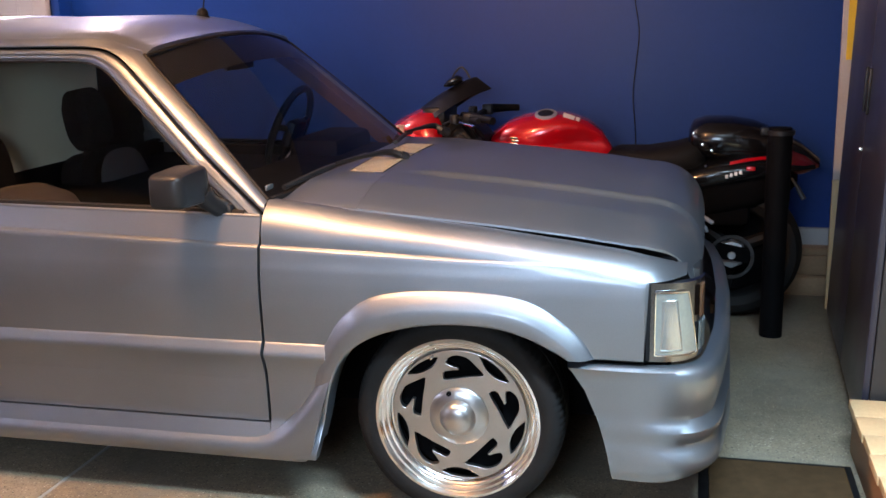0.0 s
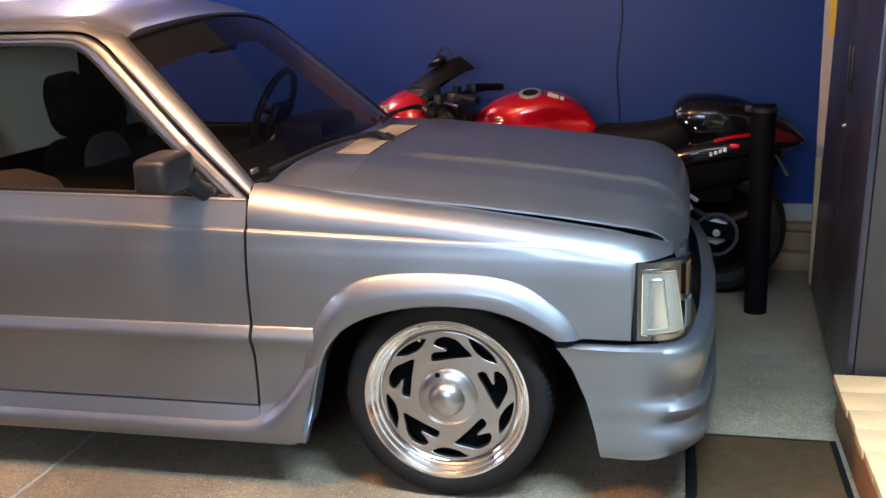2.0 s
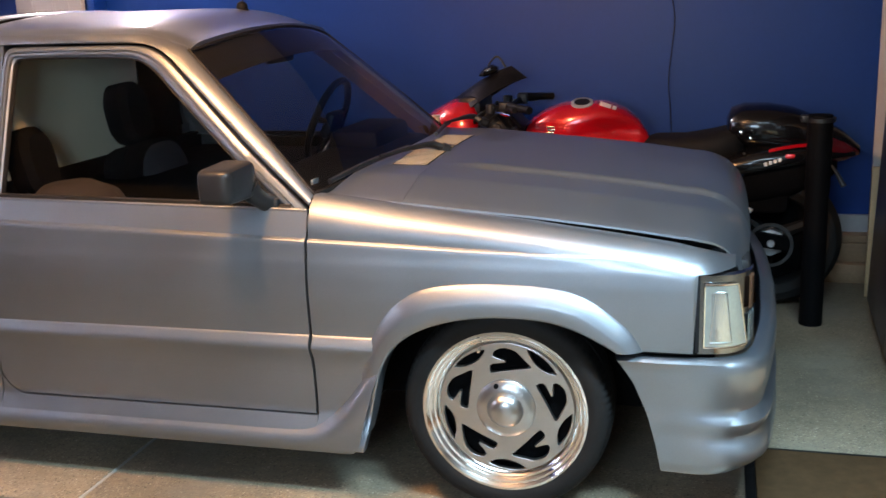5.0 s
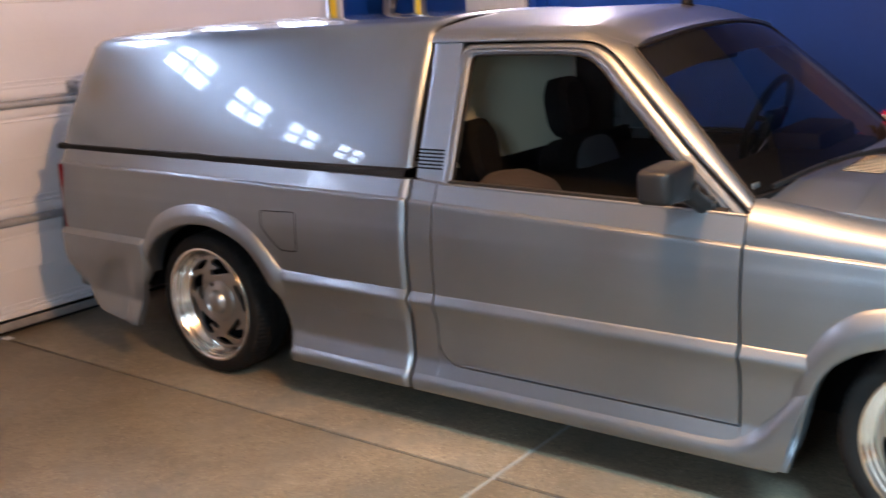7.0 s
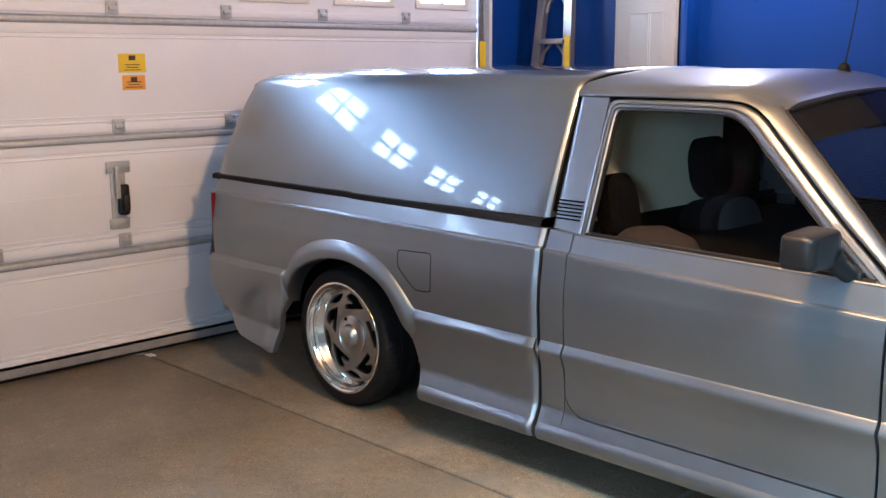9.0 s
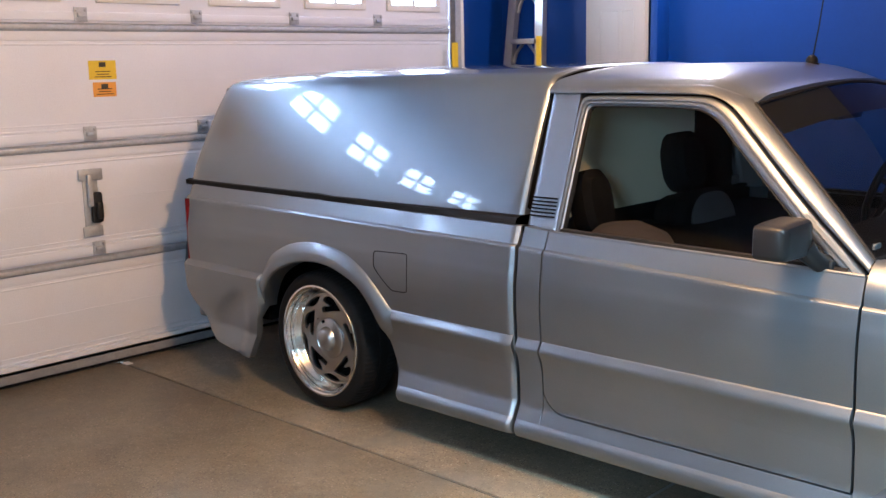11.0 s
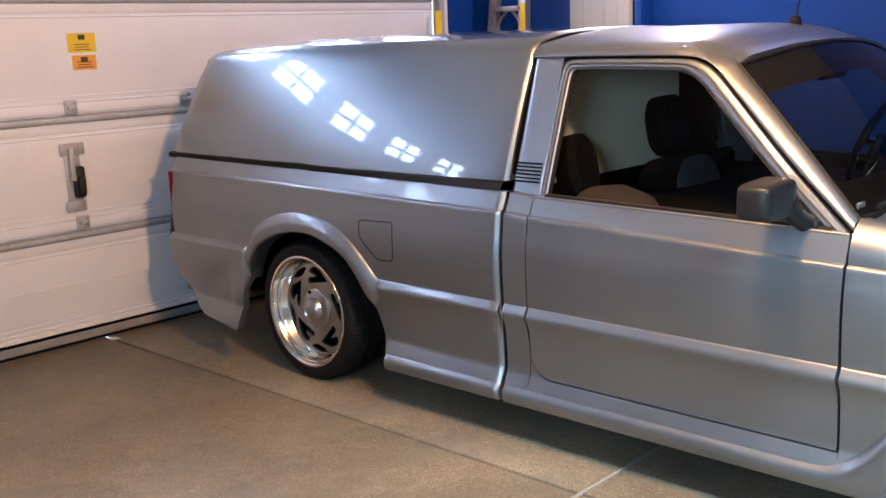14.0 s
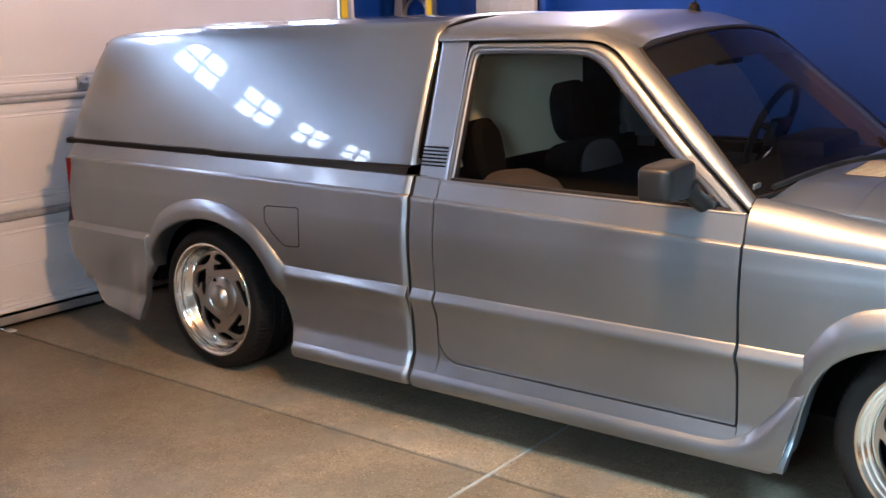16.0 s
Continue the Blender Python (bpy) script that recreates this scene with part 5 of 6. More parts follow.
def make_wheel_meshes(dish):
    # tyre with shoulder blocks and rounded walls
    n = 360
    prof = ((0.212, 0.030), (0.222, 0.016), (0.240, 0.006), (0.262, 0.004), (0.278, 0.012), (0.286, 0.024), (0.2895, 0.045), (0.2905, 0.075), (0.2875, 0.077), (0.2875, 0.083), (0.291, 0.085), (0.291, 0.120), (0.2875, 0.122), (0.2875, 0.128), (0.2905, 0.130), (0.2895, 0.160), (0.286, 0.180), (0.278, 0.192), (0.262, 0.200), (0.230, 0.196), (0.212, 0.180))
    rows = []
    for j, (r, h) in enumerate(prof):
        row = []
        for i in range(n):
            a = 2 * math.pi * i / n
            cut = 0.0045 if (j in (5, 6, 14, 15) and i % 4 == 0) else 0.0
            row.append(((r - cut) * math.cos(a), h, (r - cut) * math.sin(a)))
        rows.append(row)
    tyre = grid(rows, True)
    bmesh.ops.recalc_face_normals(tyre, faces=tyre.faces)
    # stepped polished lip and barrel
    rim = lathe(((0.2265, 0.026), (0.2275, 0.018), (0.2255, 0.0135), (0.219, 0.013), (0.2135, 0.018), (0.2115, 0.026), (0.208, 0.034), (0.2045, 0.040), (0.2025, 0.048), (0.198, 0.058), (0.193, 0.066), (0.1875, 0.076), (0.184, 0.084), (0.183, 0.02 + dish), (0.182, 0.05 + dish), (0.190, 0.19)) if dish > 0.06 else ((0.2265, 0.026), (0.2275, 0.018), (0.2255, 0.0135), (0.219, 0.013), (0.2135, 0.018), (0.2125, 0.026), (0.2075, 0.027), (0.203, 0.031), (0.202, 0.038), (0.197, 0.039), (0.193, 0.043), (0.1915, 0.050), (0.187, 0.052), (0.184, 0.058), (0.183, 0.02 + dish), (0.182, 0.05 + dish), (0.190, 0.19)), 72)
    bmesh.ops.recalc_face_normals(rim, faces=rim.faces)
    face = cut_plate([(0.1838 * math.cos(2 * math.pi * k / 90), 0.1838 * math.sin(2 * math.pi * k / 90)) for k in range(90)], [swirl(q, k) for k in range(5) for q in (BIG, SMALL)], 0.014, 0.0015)
    bmesh.ops.translate(face, vec=(0, 0.014 + dish, 0), verts=face.verts)
    cap = lathe(((0.082, 0.006 + dish), (0.081, 0.000 + dish), (0.074, -0.006 + dish), (0.056, -0.011 + dish), (0.050, -0.012 + dish), (0.047, -0.018 + dish), (0.042, -0.028 + dish), (0.032, -0.036 + dish), (0.018, -0.041 + dish), (0.0005, -0.042 + dish)), 48)
    bmesh.ops.recalc_face_normals(cap, faces=cap.faces)
    # closed near-black disc, painting the shade seen through the spoke openings
    shade_disc = lathe(((0.0005, 0.045 + dish), (0.176, 0.045 + dish), (0.1805, 0.05 + dish), (0.178, 0.13 + dish), (0.0005, 0.13 + dish)), 40)
    bmesh.ops.recalc_face_normals(shade_disc, faces=shade_disc.faces)
    dot = bmesh.new()
    lathe([(0.0005, -0.0125 + dish), (0.0065, -0.0125 + dish), (0.007, -0.006 + dish)], 12, "y", (-0.024, 0.0, 0.066), dot)
    bmesh.ops.recalc_face_normals(dot, faces=dot.faces)
    valve = bmesh.new()
    tube([(-0.066, 0.03, 0.172), (-0.066, 0.012, 0.168)], 0.004, 8, valve)
    return tyre, rim, face, cap, shade_disc, dot, valve


def wheel(x, dish, far=False, inset=0.024, grow=1.0):
    spin = Matrix.Translation((x, inset, HUBZ)) if not far else Matrix.Translation((x, 2 * YC - inset, HUBZ)) @ Matrix.Rotation(math.pi, 4, "Z")
    tyre, rim, face, cap, shade_disc, dot, valve = make_wheel_meshes(dish)
    for b in (rim, face, cap, shade_disc, dot, valve):
        bmesh.ops.transform(b, matrix=Matrix.Translation((0, 0.25 * (1 - grow), 0)) @ Matrix.Diagonal((grow, 1, grow, 1)), verts=b.verts)
    for b in (tyre, rim, face, cap, shade_disc, dot, valve):
        bmesh.ops.transform(b, matrix=spin, verts=b.verts)
    w = part("wheel", shade_disc, SHADE_BLACK, truck, "polished directional alloy wheel with a low tyre")
    part("tyre", tyre, TYRE, w, "low-profile black tyre", sharp=50)
    part("rim", rim, ALLOY, w, "stepped polished alloy rim", sharp=28)
    part("spoke_plate", face, ALLOY_BRUSHED, w, "five swept alloy blades", sharp=25)
    c = part("centre_cap", cap, ALLOY_BRUSHED, w, "domed bright centre cap")
    part("valve", valve, CHROME, w)
    part("cap_screw", dot, SHADE_BLACK, w, "dark cap screw")


wheel(WB, 0.040, False, 0.024, 1.018)
wheel(-0.006, 0.072, False, 0.010, 1.035)
wheel(WB, 0.040, True, 0.024, 1.018)
wheel(-0.006, 0.072, True, 0.010, 1.035)

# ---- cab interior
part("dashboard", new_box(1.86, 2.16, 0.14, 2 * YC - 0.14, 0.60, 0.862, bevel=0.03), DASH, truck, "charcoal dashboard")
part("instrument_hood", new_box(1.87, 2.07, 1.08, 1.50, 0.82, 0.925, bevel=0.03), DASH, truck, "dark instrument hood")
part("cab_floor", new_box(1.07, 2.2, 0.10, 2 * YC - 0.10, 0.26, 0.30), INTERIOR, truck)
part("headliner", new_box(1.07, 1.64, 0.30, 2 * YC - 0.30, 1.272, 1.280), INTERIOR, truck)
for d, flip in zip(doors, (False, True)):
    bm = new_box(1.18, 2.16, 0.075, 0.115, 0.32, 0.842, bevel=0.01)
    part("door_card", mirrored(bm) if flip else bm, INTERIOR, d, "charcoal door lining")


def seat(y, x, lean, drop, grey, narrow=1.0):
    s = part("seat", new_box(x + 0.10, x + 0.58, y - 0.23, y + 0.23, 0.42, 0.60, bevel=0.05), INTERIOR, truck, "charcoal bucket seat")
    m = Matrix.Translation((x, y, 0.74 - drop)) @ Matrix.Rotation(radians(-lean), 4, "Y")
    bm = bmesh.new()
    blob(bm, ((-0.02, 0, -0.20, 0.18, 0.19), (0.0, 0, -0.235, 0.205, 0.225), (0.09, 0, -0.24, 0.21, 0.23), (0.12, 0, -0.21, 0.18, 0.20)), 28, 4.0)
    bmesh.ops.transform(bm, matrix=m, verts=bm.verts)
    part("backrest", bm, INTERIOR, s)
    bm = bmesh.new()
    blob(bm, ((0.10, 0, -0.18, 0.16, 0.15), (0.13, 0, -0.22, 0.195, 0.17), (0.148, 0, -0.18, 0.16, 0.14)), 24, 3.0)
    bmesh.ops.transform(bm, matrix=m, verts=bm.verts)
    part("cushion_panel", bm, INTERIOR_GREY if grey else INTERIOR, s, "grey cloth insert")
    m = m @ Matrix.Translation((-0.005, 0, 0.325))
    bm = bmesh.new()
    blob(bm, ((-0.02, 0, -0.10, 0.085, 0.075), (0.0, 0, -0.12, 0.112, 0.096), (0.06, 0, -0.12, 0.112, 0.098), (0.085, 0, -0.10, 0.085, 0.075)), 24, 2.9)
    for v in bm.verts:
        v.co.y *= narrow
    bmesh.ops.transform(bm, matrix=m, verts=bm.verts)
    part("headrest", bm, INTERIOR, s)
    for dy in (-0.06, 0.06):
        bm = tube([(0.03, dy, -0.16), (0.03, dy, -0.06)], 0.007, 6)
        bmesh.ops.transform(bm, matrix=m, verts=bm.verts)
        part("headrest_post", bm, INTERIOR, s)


seat(0.385, 1.135, 12, 0.150, False, 0.82)
seat(0.93, 1.165, 10, 0.050, True)
bm = bmesh.new()
tube([(1.80, 1.285 + 0.172 * math.cos(a), 0.935 + 0.172 * math.sin(a)) for a in np.linspace(0, 2 * math.pi, 33)], 0.014, 8, bm, cap=False)
box(bm, 1.80, 1.84, 1.215, 1.355, 0.880, 0.985, bevel=0.015)
for a in (0.2, math.pi - 0.2, -math.pi / 2):
    tube([(1.81, 1.285, 0.935), (1.80, 1.285 + 0.167 * math.cos(a), 0.935 + 0.167 * math.sin(a))], 0.012, 6, bm)
bmesh.ops.rotate(bm, cent=(1.80, 1.285, 0.935), matrix=Matrix.Rotation(radians(22), 3, "Y"), verts=bm.verts)
part("steering_wheel", bm, BLACK_PLASTIC, truck, "black steering wheel")
part("rear_view_mirror", new_box(1.80, 1.82, 0.72, 0.94, 1.195, 1.255, bevel=0.008), BLACK_PLASTIC, truck, "black rear-view mirror")
bm = bmesh.new()
blob(bm, ((1.19, 0.28, 0.76, 0.83, 0.06), (1.24, 0.28, 0.75, 0.865, 0.10), (1.32, 0.28, 0.74, 0.875, 0.12), (1.42, 0.28, 0.72, 0.85, 0.11), (1.50, 0.28, 0.70, 0.78, 0.06)), 20, 2.6)
rag = thing("folded_blanket", (1.3, 0.37, 0.75), "tan cloth heap on the truck seat", "blanket")
part("cloth", bm, TAN, rag)


# ---------------------------------------------------------------- the motorcycle
def motorcycle():
    Y = 2.20
    bike = thing("motorcycle", (2.8, Y, 0), "red and gloss black sports motorcycle parked along the blue wall", "motorcycle")
    # tank
    bm = bmesh.new()
    blob(bm, ((2.415, Y, 0.70, 0.785, 0.05), (2.45, Y, 0.69, 0.835, 0.10), (2.52, Y, 0.67, 0.884, 0.145), (2.60, Y, 0.66, 0.913, 0.165), (2.70, Y, 0.66, 0.924, 0.17), (2.80, Y, 0.67, 0.915, 0.162), (2.88, Y, 0.68, 0.886, 0.14), (2.94, Y, 0.69, 0.840, 0.11), (2.98, Y, 0.70, 0.780, 0.075), (3.0, Y, 0.70, 0.735, 0.04)), 36, 2.5)
    for v in bm.verts:      # knee dents
        d = math.exp(-((v.co.x - 2.865) / 0.105) ** 2 - ((v.co.z - 0.790) / 0.050) ** 2)
        v.co.y += 0.095 * d * (1 if v.co.y < Y else -1)
    tank = part("tank", bm, RED_PAINT, bike, "glossy red fuel tank", sharp=60)
    bm = bmesh.new()
    tip = Matrix.Translation((2.695, Y - 0.075, 0.912)) @ Matrix.Rotation(radians(20), 4, "X")
    lathe([(0.052, -0.016), (0.050, 0.006), (0.036, 0.009)], 24, "z", (0, 0, 0), bm)
    bmesh.ops.transform(bm, matrix=tip, verts=bm.verts)
    bmesh.ops.recalc_face_normals(bm, faces=bm.faces)
    cap = part("filler_ring", bm, GALV, tank, "silver filler ring")
    bm = bmesh.new()
    lathe([(0.037, -0.01), (0.036, 0.007), (0.0005, 0.008)], 24, "z", (0, 0, 0), bm)
    bmesh.ops.transform(bm, matrix=tip, verts=bm.verts)
    bmesh.ops.recalc_face_normals(bm, faces=bm.faces)
    part("filler_cap", bm, BLACK_PLASTIC, cap, "black filler cap")
    for x0, x1 in ((2.775, 2.825), (2.831, 2.848)):
        rows = [[(x, Y + y, 0.7935 + (0.121 - 0.35 * (x - 2.8)) * (1 - (abs(y) / 0.162) ** 2.5) ** 0.4 + 0.003) for y in (-0.105, -0.085, -0.065)] for x in (x0, (x0 + x1) / 2, x1)]
        bm = clean(grid(rows))
        part("tank_label", bm, WHITE_PRINT, tank, "small white label")
    # badge on the near shoulder: a plain metal shape
    bm = bmesh.new()
    for k, (dx, dz) in enumerate(((0.0, 0.018), (0.004, 0.0), (-0.002, -0.018))):
        box(bm, 2.546 + dx, 2.580 + dx, Y - 0.1615, Y - 0.155, 0.803 + dz * 0.72 - 0.0045, 0.803 + dz * 0.72 + 0.0045, bevel=0.0015)
    part("badge", bm, GOLD_BADGE, tank, "pale metal badge")
    # nose fairing
    bm = bmesh.new()
    blob(bm, ((1.86, Y, 0.67, 0.74, 0.05), (1.92, Y, 0.63, 0.825, 0.12), (2.00, Y, 0.58, 0.888, 0.18), (2.08, Y, 0.56, 0.930, 0.21), (2.15, Y, 0.56, 0.950, 0.215), (2.20, Y, 0.56, 0.946, 0.21), (2.23, Y, 0.56, 0.88, 0.20)), 32, 2.6)
    nose = part("nose_fairing", bm, RED_PAINT, bike, "glossy red nose fairing", sharp=60)
    bm = bmesh.new()
    box(bm, 2.045, 2.062, Y - 0.212, Y - 0.196, 0.840, 0.875, m=None)
    box(bm, 2.030, 2.068, Y - 0.212, Y - 0.194, 0.868, 0.878, m=None)
    part("decal", bm, WHITE_PRINT, nose, "white decal")
    bm = bmesh.new()
    blob(bm, ((1.98, Y, 0.30, 0.56, 0.17), (2.1, Y, 0.24, 0.62, 0.20), (2.45, Y, 0.20, 0.66, 0.22), (2.8, Y, 0.18, 0.55, 0.20), (2.98, Y, 0.20, 0.40, 0.16)), 24, 3.0)
    part("side_fairing", bm, BIKE_BLACK, bike, "gloss black side fairing", sharp=60)
    # windscreen
    rows = []
    for s in np.linspace(0, 1, 14):
        w = 0.17 * (1 - 0.20 * s - 0.74 * s ** 2.2)
        x, z = 2.05 + 0.31 * s, 0.905 + 0.225 * s - 0.050 * s ** 3
        rows.append([(x + 0.07 * u * u, Y + w * u, z - 0.055 * u * u) for u in np.linspace(-1, 1, 15)])
    bm = clean(grid(rows))
    part("windscreen", solid(bm, 0.004), SMOKE_SOLID, bike, "dark smoked windscreen")
    # small mirror folded against the tip of the screen, with its wire loop
    bm = tube(smooth_line([(2.245, Y - 0.02, 1.058), (2.262, Y - 0.02, 1.095), (2.292, Y - 0.02, 1.124), (2.315, Y - 0.02, 1.110), (2.335, Y - 0.02, 1.075)], 16), 0.005, 6)
    part("mirror_arm", bm, BLACK_PLASTIC, bike, "bent black mirror arm")
    bm = bmesh.new()
    blob(bm, ((2.215, Y - 0.02, 1.035, 1.050, 0.02), (2.24, Y - 0.02, 1.035, 1.075, 0.04), (2.275, Y - 0.02, 1.045, 1.090, 0.04), (2.30, Y - 0.02, 1.060, 1.080, 0.02)), 16, 2.4)
    part("mirror_head", bm, BIKE_BLACK, bike, "black mirror head")
    # bars, grips, levers, instruments
    for sgn in (-1, 1):
        bm = tube([(2.33, Y + sgn * 0.10, 0.885), (2.36, Y + sgn * 0.20, 0.905), (2.43, Y + sgn * 0.30, 0.905)], 0.013, 8)
        bar = part("handlebar", bm, BIKE_ENGINE, bike)
        part("grip", tube([(2.385, Y + sgn * 0.225, 0.918), (2.50, Y + sgn * 0.325, 0.908)], [0.018, 0.017], 12), BLACK_RUBBER, bar, "black rubber grip")
        part("lever", tube([(2.33, Y + sgn * 0.20, 0.90), (2.34, Y + sgn * 0.27, 0.895), (2.42, Y + sgn * 0.35, 0.888)], [0.008, 0.007, 0.006], 6), CHROME, bar, "bright lever")
        part("switch_box", new_box(2.345, 2.395, Y + sgn * 0.215 - 0.025, Y + sgn * 0.215 + 0.025, 0.885, 0.935, bevel=0.008), BLACK_PLASTIC, bar)
        part("reservoir", lathe_z(2.30, Y + sgn * 0.20, 0.885, 0.925, 0.022), BLACK_PLASTIC, bar)
        part("fork_leg", tube([(2.05, Y + sgn * 0.09, 0.30), (2.29, Y + sgn * 0.09, 0.90)], 0.026, 12), BIKE_ENGINE, bike, "dark fork leg")
    part("triple_clamp", new_box(2.24, 2.36, Y - 0.13, Y + 0.13, 0.855, 0.885, bevel=0.01), BIKE_ENGINE, bike, "dark top clamp")
    bm = bmesh.new()
    blob(bm, ((2.21, Y, 0.76, 0.86, 0.13), (2.27, Y, 0.74, 0.895, 0.165), (2.36, Y, 0.72, 0.885, 0.16), (2.43, Y, 0.70, 0.82, 0.11)), 22, 2.8)
    part("steering_head", bm, BIKE_ENGINE, bike, "dark steering head with hoses", sharp=60)
    for k, (dx, dz) in enumerate(((0.0, 0.0), (0.03, 0.015), (0.06, -0.01))):
        hose = smooth_line([(2.20 + dx, Y - 0.15, 0.80), (2.24 + dx, Y - 0.20, 0.87 + dz), (2.31 + dx, Y - 0.205, 0.895 + dz), (2.37 + dx, Y - 0.17, 0.82)], 14)
        part("hose", tube(hose, 0.007, 6), BLACK_RUBBER, bike, "black hose")
    part("instrument_pod", new_box(2.13, 2.24, Y - 0.13, Y + 0.13, 0.86, 0.95, bevel=0.02), BLACK_PLASTIC, bike)
    for x0, y0, z0 in ((2.25, Y - 0.15, 0.845), (2.32, Y - 0.16, 0.815), (2.39, Y - 0.13, 0.80)):
        bm = bmesh.new()
        lathe([(0.0005, -0.012), (0.016, -0.012), (0.019, 0.0), (0.019, 0.03)], 12, "y", (x0, y0, z0), bm)
        bmesh.ops.recalc_face_normals(bm, faces=bm.faces)
        part("bolt", bm, BIKE_ENGINE_LIGHT, bike, "bright bolt head")
    # seat and tail
    bm = bmesh.new()
    blob(bm, ((2.96, Y, 0.67, 0.745, 0.07), (3.02, Y, 0.66, 0.765, 0.12), (3.15, Y, 0.65, 0.765, 0.15), (3.27, Y, 0.65, 0.785, 0.155), (3.36, Y, 0.66, 0.81, 0.14), (3.40, Y, 0.68, 0.79, 0.10)), 28, 3.0)
    part("rider_seat", bm, TYRE, bike, "black rider seat", sharp=60)
    bm = bmesh.new()
    blob(bm, ((3.325, Y, 0.74, 0.84, 0.08), (3.345, Y, 0.72, 0.885, 0.125), (3.40, Y, 0.71, 0.902, 0.145), (3.50, Y, 0.70, 0.902, 0.145), (3.60, Y, 0.69, 0.885, 0.13), (3.70, Y, 0.68, 0.845, 0.105), (3.80, Y, 0.67, 0.79, 0.075), (3.88, Y, 0.675, 0.72, 0.04)), 32, 2.3)
    part("seat_cowl", bm, BIKE_BLACK, bike, "gloss black humped seat cowl", sharp=60)
    bm = bmesh.new()
    blob(bm, ((3.22, Y, 0.56, 0.64, 0.13), (3.32, Y, 0.555, 0.70, 0.165), (3.45, Y, 0.58, 0.735, 0.172), (3.60, Y, 0.61, 0.745, 0.155), (3.74, Y, 0.645, 0.735, 0.12), (3.86, Y, 0.67, 0.705, 0.07)), 30, 2.2)
    tail = part("tail_fairing", bm, BIKE_BLACK, bike, "gloss black tail fairing", sharp=60)
    for x, z, r in ((3.345, 0.835, 0.006), (3.352, 0.795, 0.008), (3.385, 0.790, 0.006), (3.36, 0.755, 0.007), (3.425, 0.765, 0.006), (3.40, 0.700, 0.005), (3.345, 0.690, 0.006)):
        bm = lathe(((0.0005, -0.006), (r, -0.005), (r * 1.2, 0.012)), 10, "y", (x, Y - 0.150 + 0.9 * max(0.0, 3.39 - x), z))
        bmesh.ops.recalc_face_normals(bm, faces=bm.faces)
        part("bolt", bm, CHROME, bike, "small bright bolt head")
    # stripe and print on the near side of the tail
    rows = [[(x, Y - 0.176 + 0.55 * max(0.0, x - 3.46) ** 1.7, z0 + dz) for dz in (-0.007, 0.007)] for x, z0 in ((3.50, 0.715), (3.56, 0.728), (3.62, 0.735), (3.68, 0.738))]
    part("stripe", solid(clean(grid(rows)), 0.003), RED_PAINT, tail, "red stripe")
    for k in range(4):
        bm = new_box(3.483 + 0.019 * k, 3.4965 + 0.019 * k, Y - 0.181 + 0.004 * k, Y - 0.168, 0.650 + 0.006 * k, 0.666 + 0.006 * k, bevel=0.002)
        part("print_bar", bm, WHITE_PRINT, tail, "white print")
    part("print_bar", new_box(3.570, 3.608, Y - 0.166, Y - 0.145, 0.682, 0.700, bevel=0.003), RED_PAINT, tail, "red print")
    bm = bmesh.new()
    blob(bm, ((3.70, Y, 0.645, 0.79, 0.118), (3.76, Y, 0.637, 0.786, 0.110), (3.82, Y, 0.650, 0.752, 0.086), (3.875, Y, 0.675, 0.708, 0.045)), 20, 2.2)
    part("tail_lamp", bm, TAIL_RED, bike, "dark red tail lamp", sharp=60)
    # rear wheel, fender, swingarm, engine
    for x, w, name in ((3.53, 0.095, "rear_wheel"), (2.05, 0.06, "front_wheel")):
        bm = lathe(((0.205, -w * 0.8), (0.24, -w), (0.27, -w * 0.95), (0.292, -w * 0.6), (0.300, -w * 0.2), (0.300, w * 0.2), (0.292, w * 0.6), (0.27, w * 0.95), (0.24, w), (0.205, w * 0.8)), 56, "y", (x, Y, 0.302))
        bmesh.ops.recalc_face_normals(bm, faces=bm.faces)
        wh = part(name, bm, TYRE, bike, "fat black motorcycle tyre")
        bm = lathe(((0.206, -w * 0.82), (0.196, -w * 0.7), (0.190, -w * 0.3), (0.190, w * 0.3), (0.206, w * 0.82)), 56, "y", (x, Y, 0.302))
        for k in range(3):
            a = 2 * math.pi * k / 3 + 0.4
            tube([(x, Y, 0.302), (x + 0.195 * math.cos(a), Y, 0.302 + 0.195 * math.sin(a))], [0.035, 0.022], 8, bm)
        part("rim", bm, BLACK_RUBBER, wh, "dark cast rim")
        bm = lathe(((0.0005, 0.012), (0.188, 0.012), (0.188, 0.026), (0.0005, 0.026)), 40, "y", (x, Y, 0.302))
        bmesh.ops.recalc_face_normals(bm, faces=bm.faces)
        part("brake_disc", bm, SHADE_BLACK, wh, "dark brake disc")
    bm = lathe(((0.098, -0.142), (0.098, -0.150), (0.084, -0.150), (0.084, -0.142)), 40, "y", (3.522, Y, 0.298))
    bmesh.ops.recalc_face_normals(bm, faces=bm.faces)
    part("sprocket", bm, BIKE_ENGINE_LIGHT, bike, "dull grey sprocket ring")
    bm = lathe(((0.0005, -0.150), (0.015, -0.150), (0.018, -0.142), (0.020, -0.120), (0.06, -0.112), (0.066, -0.10)), 8, "y", (3.525, Y, 0.302))
    bmesh.ops.recalc_face_normals(bm, faces=bm.faces)
    part("axle_nut", bm, GALV, bike, "bright axle nut")
    for sgn in (-1, 1):
        bm = bmesh.new()
        rows = []
        for x, z, h in ((2.98, 0.40, 0.05), (3.2, 0.37, 0.045), (3.4, 0.33, 0.035), (3.60, 0.30, 0.03)):
            rows.append([(x, Y + sgn * 0.125 + dy, z + dz) for dy, dz in ((-0.015, -h), (0.015, -h), (0.015, h), (-0.015, h))])
        grid(rows, True, bm=bm)
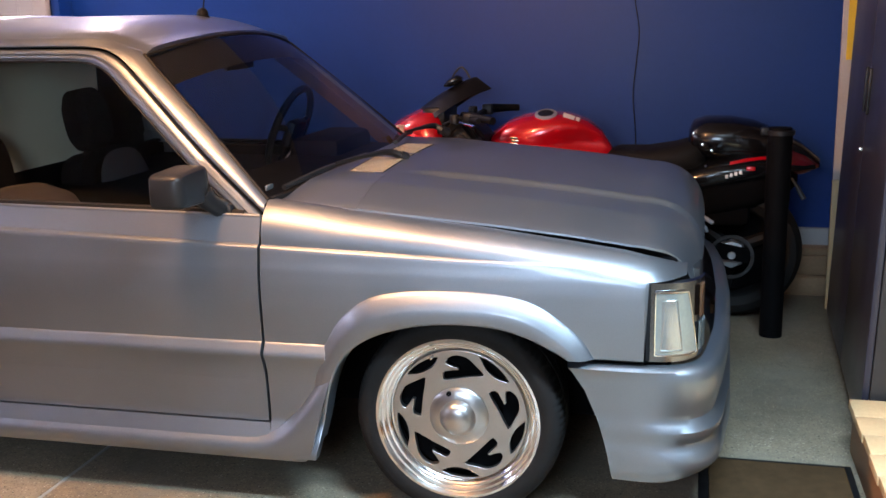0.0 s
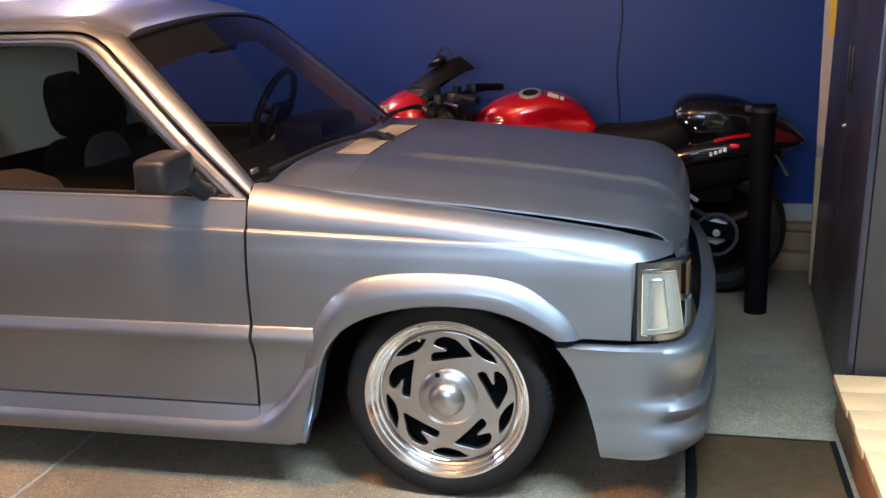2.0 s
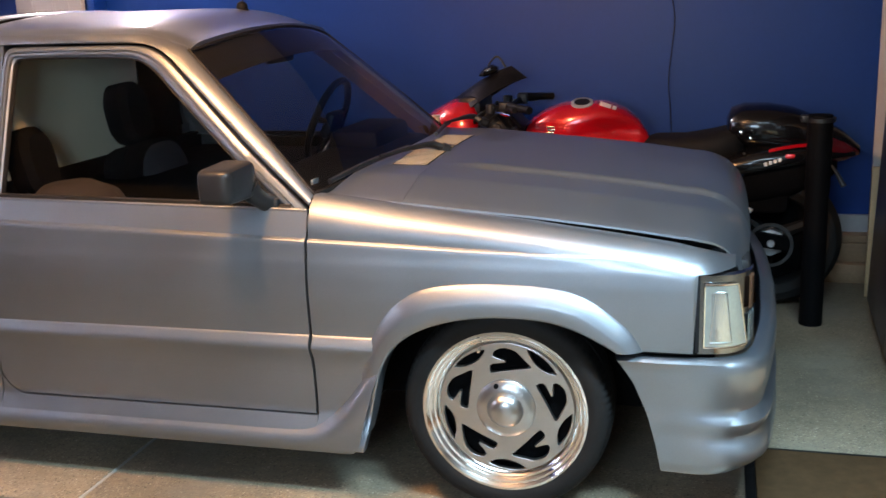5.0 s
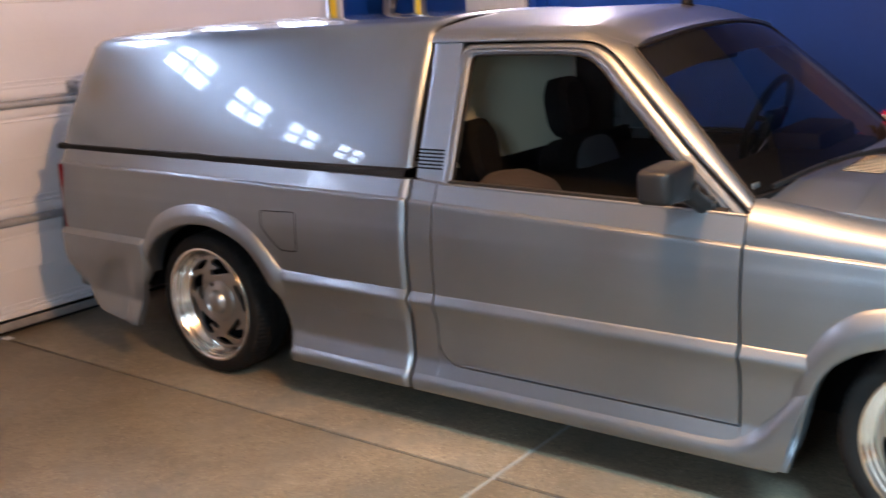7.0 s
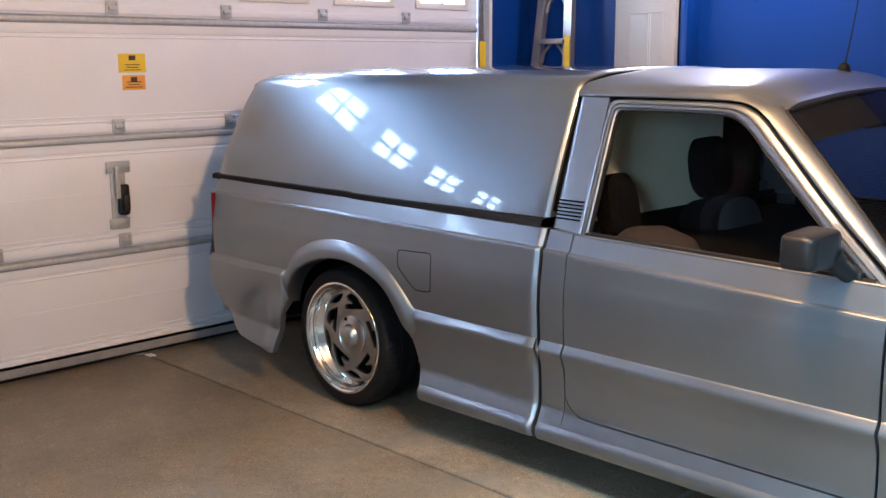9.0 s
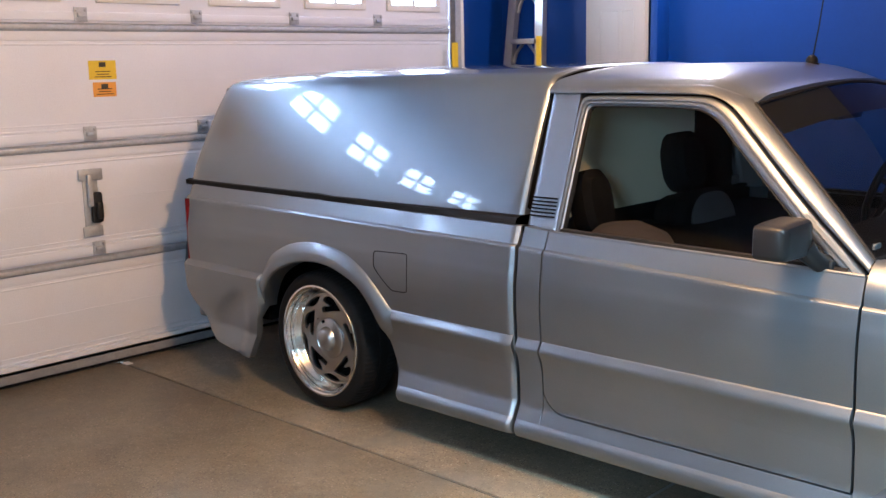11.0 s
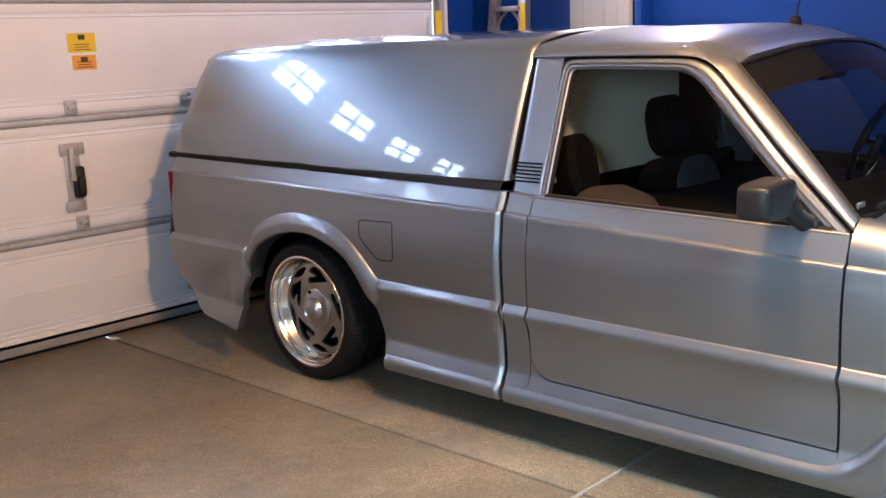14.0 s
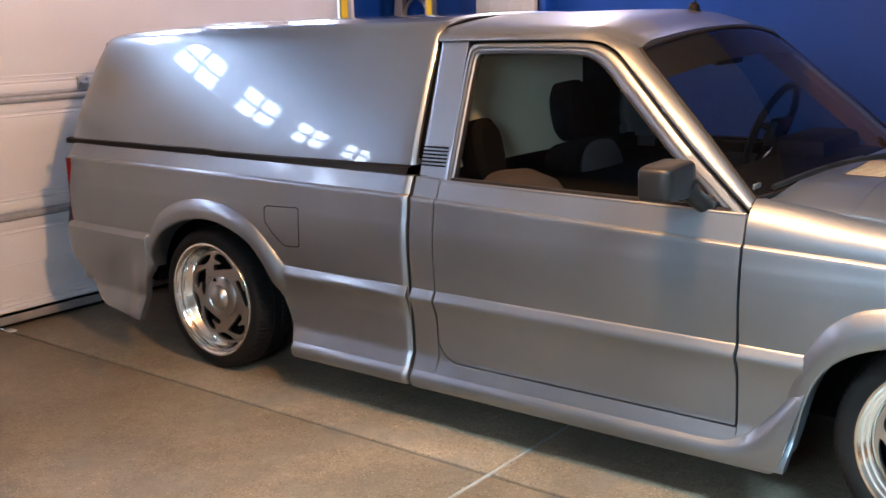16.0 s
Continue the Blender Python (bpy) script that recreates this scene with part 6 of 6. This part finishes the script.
        bmesh.ops.recalc_face_normals(bm, faces=bm.faces)
        # near-black colour carries the shade under the tail
        part("swingarm", bm, SHADE_BLACK, bike, "swingarm with shade painted into its near-black colour")
        bm = bmesh.new()
        blob(bm, ((3.02, Y + sgn * 0.20, 0.20, 0.30, 0.05), (3.2, Y + sgn * 0.215, 0.22, 0.35, 0.06), (3.5, Y + sgn * 0.22, 0.27, 0.41, 0.062), (3.72, Y + sgn * 0.22, 0.33, 0.44, 0.055)), 18, 2.0)
        if sgn > 0:
            part("silencer", bm, BIKE_ENGINE, bike, "dark silencer")
        else:
            bm.free()
    bm = bmesh.new()
    tube(smooth_line([(3.26, Y - 0.15, 0.49), (3.33, Y - 0.165, 0.50), (3.40, Y - 0.165, 0.475), (3.44, Y - 0.165, 0.45)], 10), [0.010] * 10, 6, bm)
    part("foot_peg", bm, GALV, bike, "bright passenger foot peg")
    bm = bmesh.new()
    tube(smooth_line([(3.30, Y - 0.145, 0.40), (3.345, Y - 0.155, 0.455), (3.40, Y - 0.16, 0.44), (3.415, Y - 0.16, 0.41)], 10), 0.008, 6, bm)
    part("foot_peg_bracket", bm, GALV, bike, "bright bracket")
    rows = []
    for a in np.linspace(0.85, 1.9, 10):
        r = 0.325
        rows.append([(3.53 + (r - 0.02 * abs(u)) * math.cos(a), Y + 0.11 * u, 0.302 + (r - 0.02 * abs(u)) * math.sin(a)) for u in np.linspace(-1, 1, 9)])
    part("mudguard", solid(clean(grid(rows)), 0.004), BLACK_PLASTIC, bike, "black rear mudguard")
    part("inner_mudguard", new_box(3.12, 3.60, Y - 0.105, Y + 0.105, 0.42, 0.63, bevel=0.04), SHADE_BLACK, bike, "black plastic inner mudguard")
    bm = bmesh.new()
    blob(bm, ((3.18, Y, 0.46, 0.62, 0.10), (3.30, Y, 0.44, 0.64, 0.135), (3.48, Y, 0.47, 0.66, 0.14), (3.62, Y, 0.50, 0.68, 0.125), (3.74, Y, 0.56, 0.69, 0.10), (3.79, Y, 0.60, 0.68, 0.06)), 22, 3.0)
    # coloured near-black for the shadow that lies below the tail
    part("undertray", bm, SHADE_BLACK, bike, "undertray below the tail with shade painted into its near-black colour", sharp=60)
    part("turn_signal", tube([(3.765, Y - 0.09, 0.640), (3.785, Y - 0.12, 0.610), (3.812, Y - 0.14, 0.560)], [0.006, 0.009, 0.012], 8), BIKE_ENGINE_LIGHT, bike, "small drooping grey turn signal")
    part("plate_bracket", new_box(3.70, 3.735, Y - 0.09, Y + 0.09, 0.50, 0.69, bevel=0.008), BLACK_RUBBER, bike, "black bracket under the tail")
    part("engine", new_box(2.45, 3.08, Y - 0.17, Y + 0.17, 0.22, 0.62, bevel=0.04), BIKE_ENGINE, bike, "dark engine block")
    part("frame_rail", new_box(2.4, 3.4, Y - 0.13, Y + 0.13, 0.56, 0.68, bevel=0.03), BIKE_ENGINE, bike)
    part("side_stand", tube([(2.95, Y - 0.14, 0.26), (2.98, Y - 0.27, 0.008)], 0.012, 8), BIKE_ENGINE, bike, "side stand")


def lathe_z(x, y, z0, z1, r):
    bm = lathe([(0.0005, z0), (r, z0), (r, z1 - 0.004), (r * 0.9, z1), (0.0005, z1)], 16, "z", (x, y, 0))
    bmesh.ops.recalc_face_normals(bm, faces=bm.faces)
    return bm


SMOKE_SOLID = material("smoked_plastic", (0.006, 0.006, 0.008), 0.3, 0, 0.2, 6, 100, 0.0, 100, 0.0, spec=0.3)
BIKE_ENGINE_LIGHT = material("dull_steel", (0.06, 0.06, 0.064), 0.45, 0.7, 0.3, 30, 150, 0.05)
motorcycle()
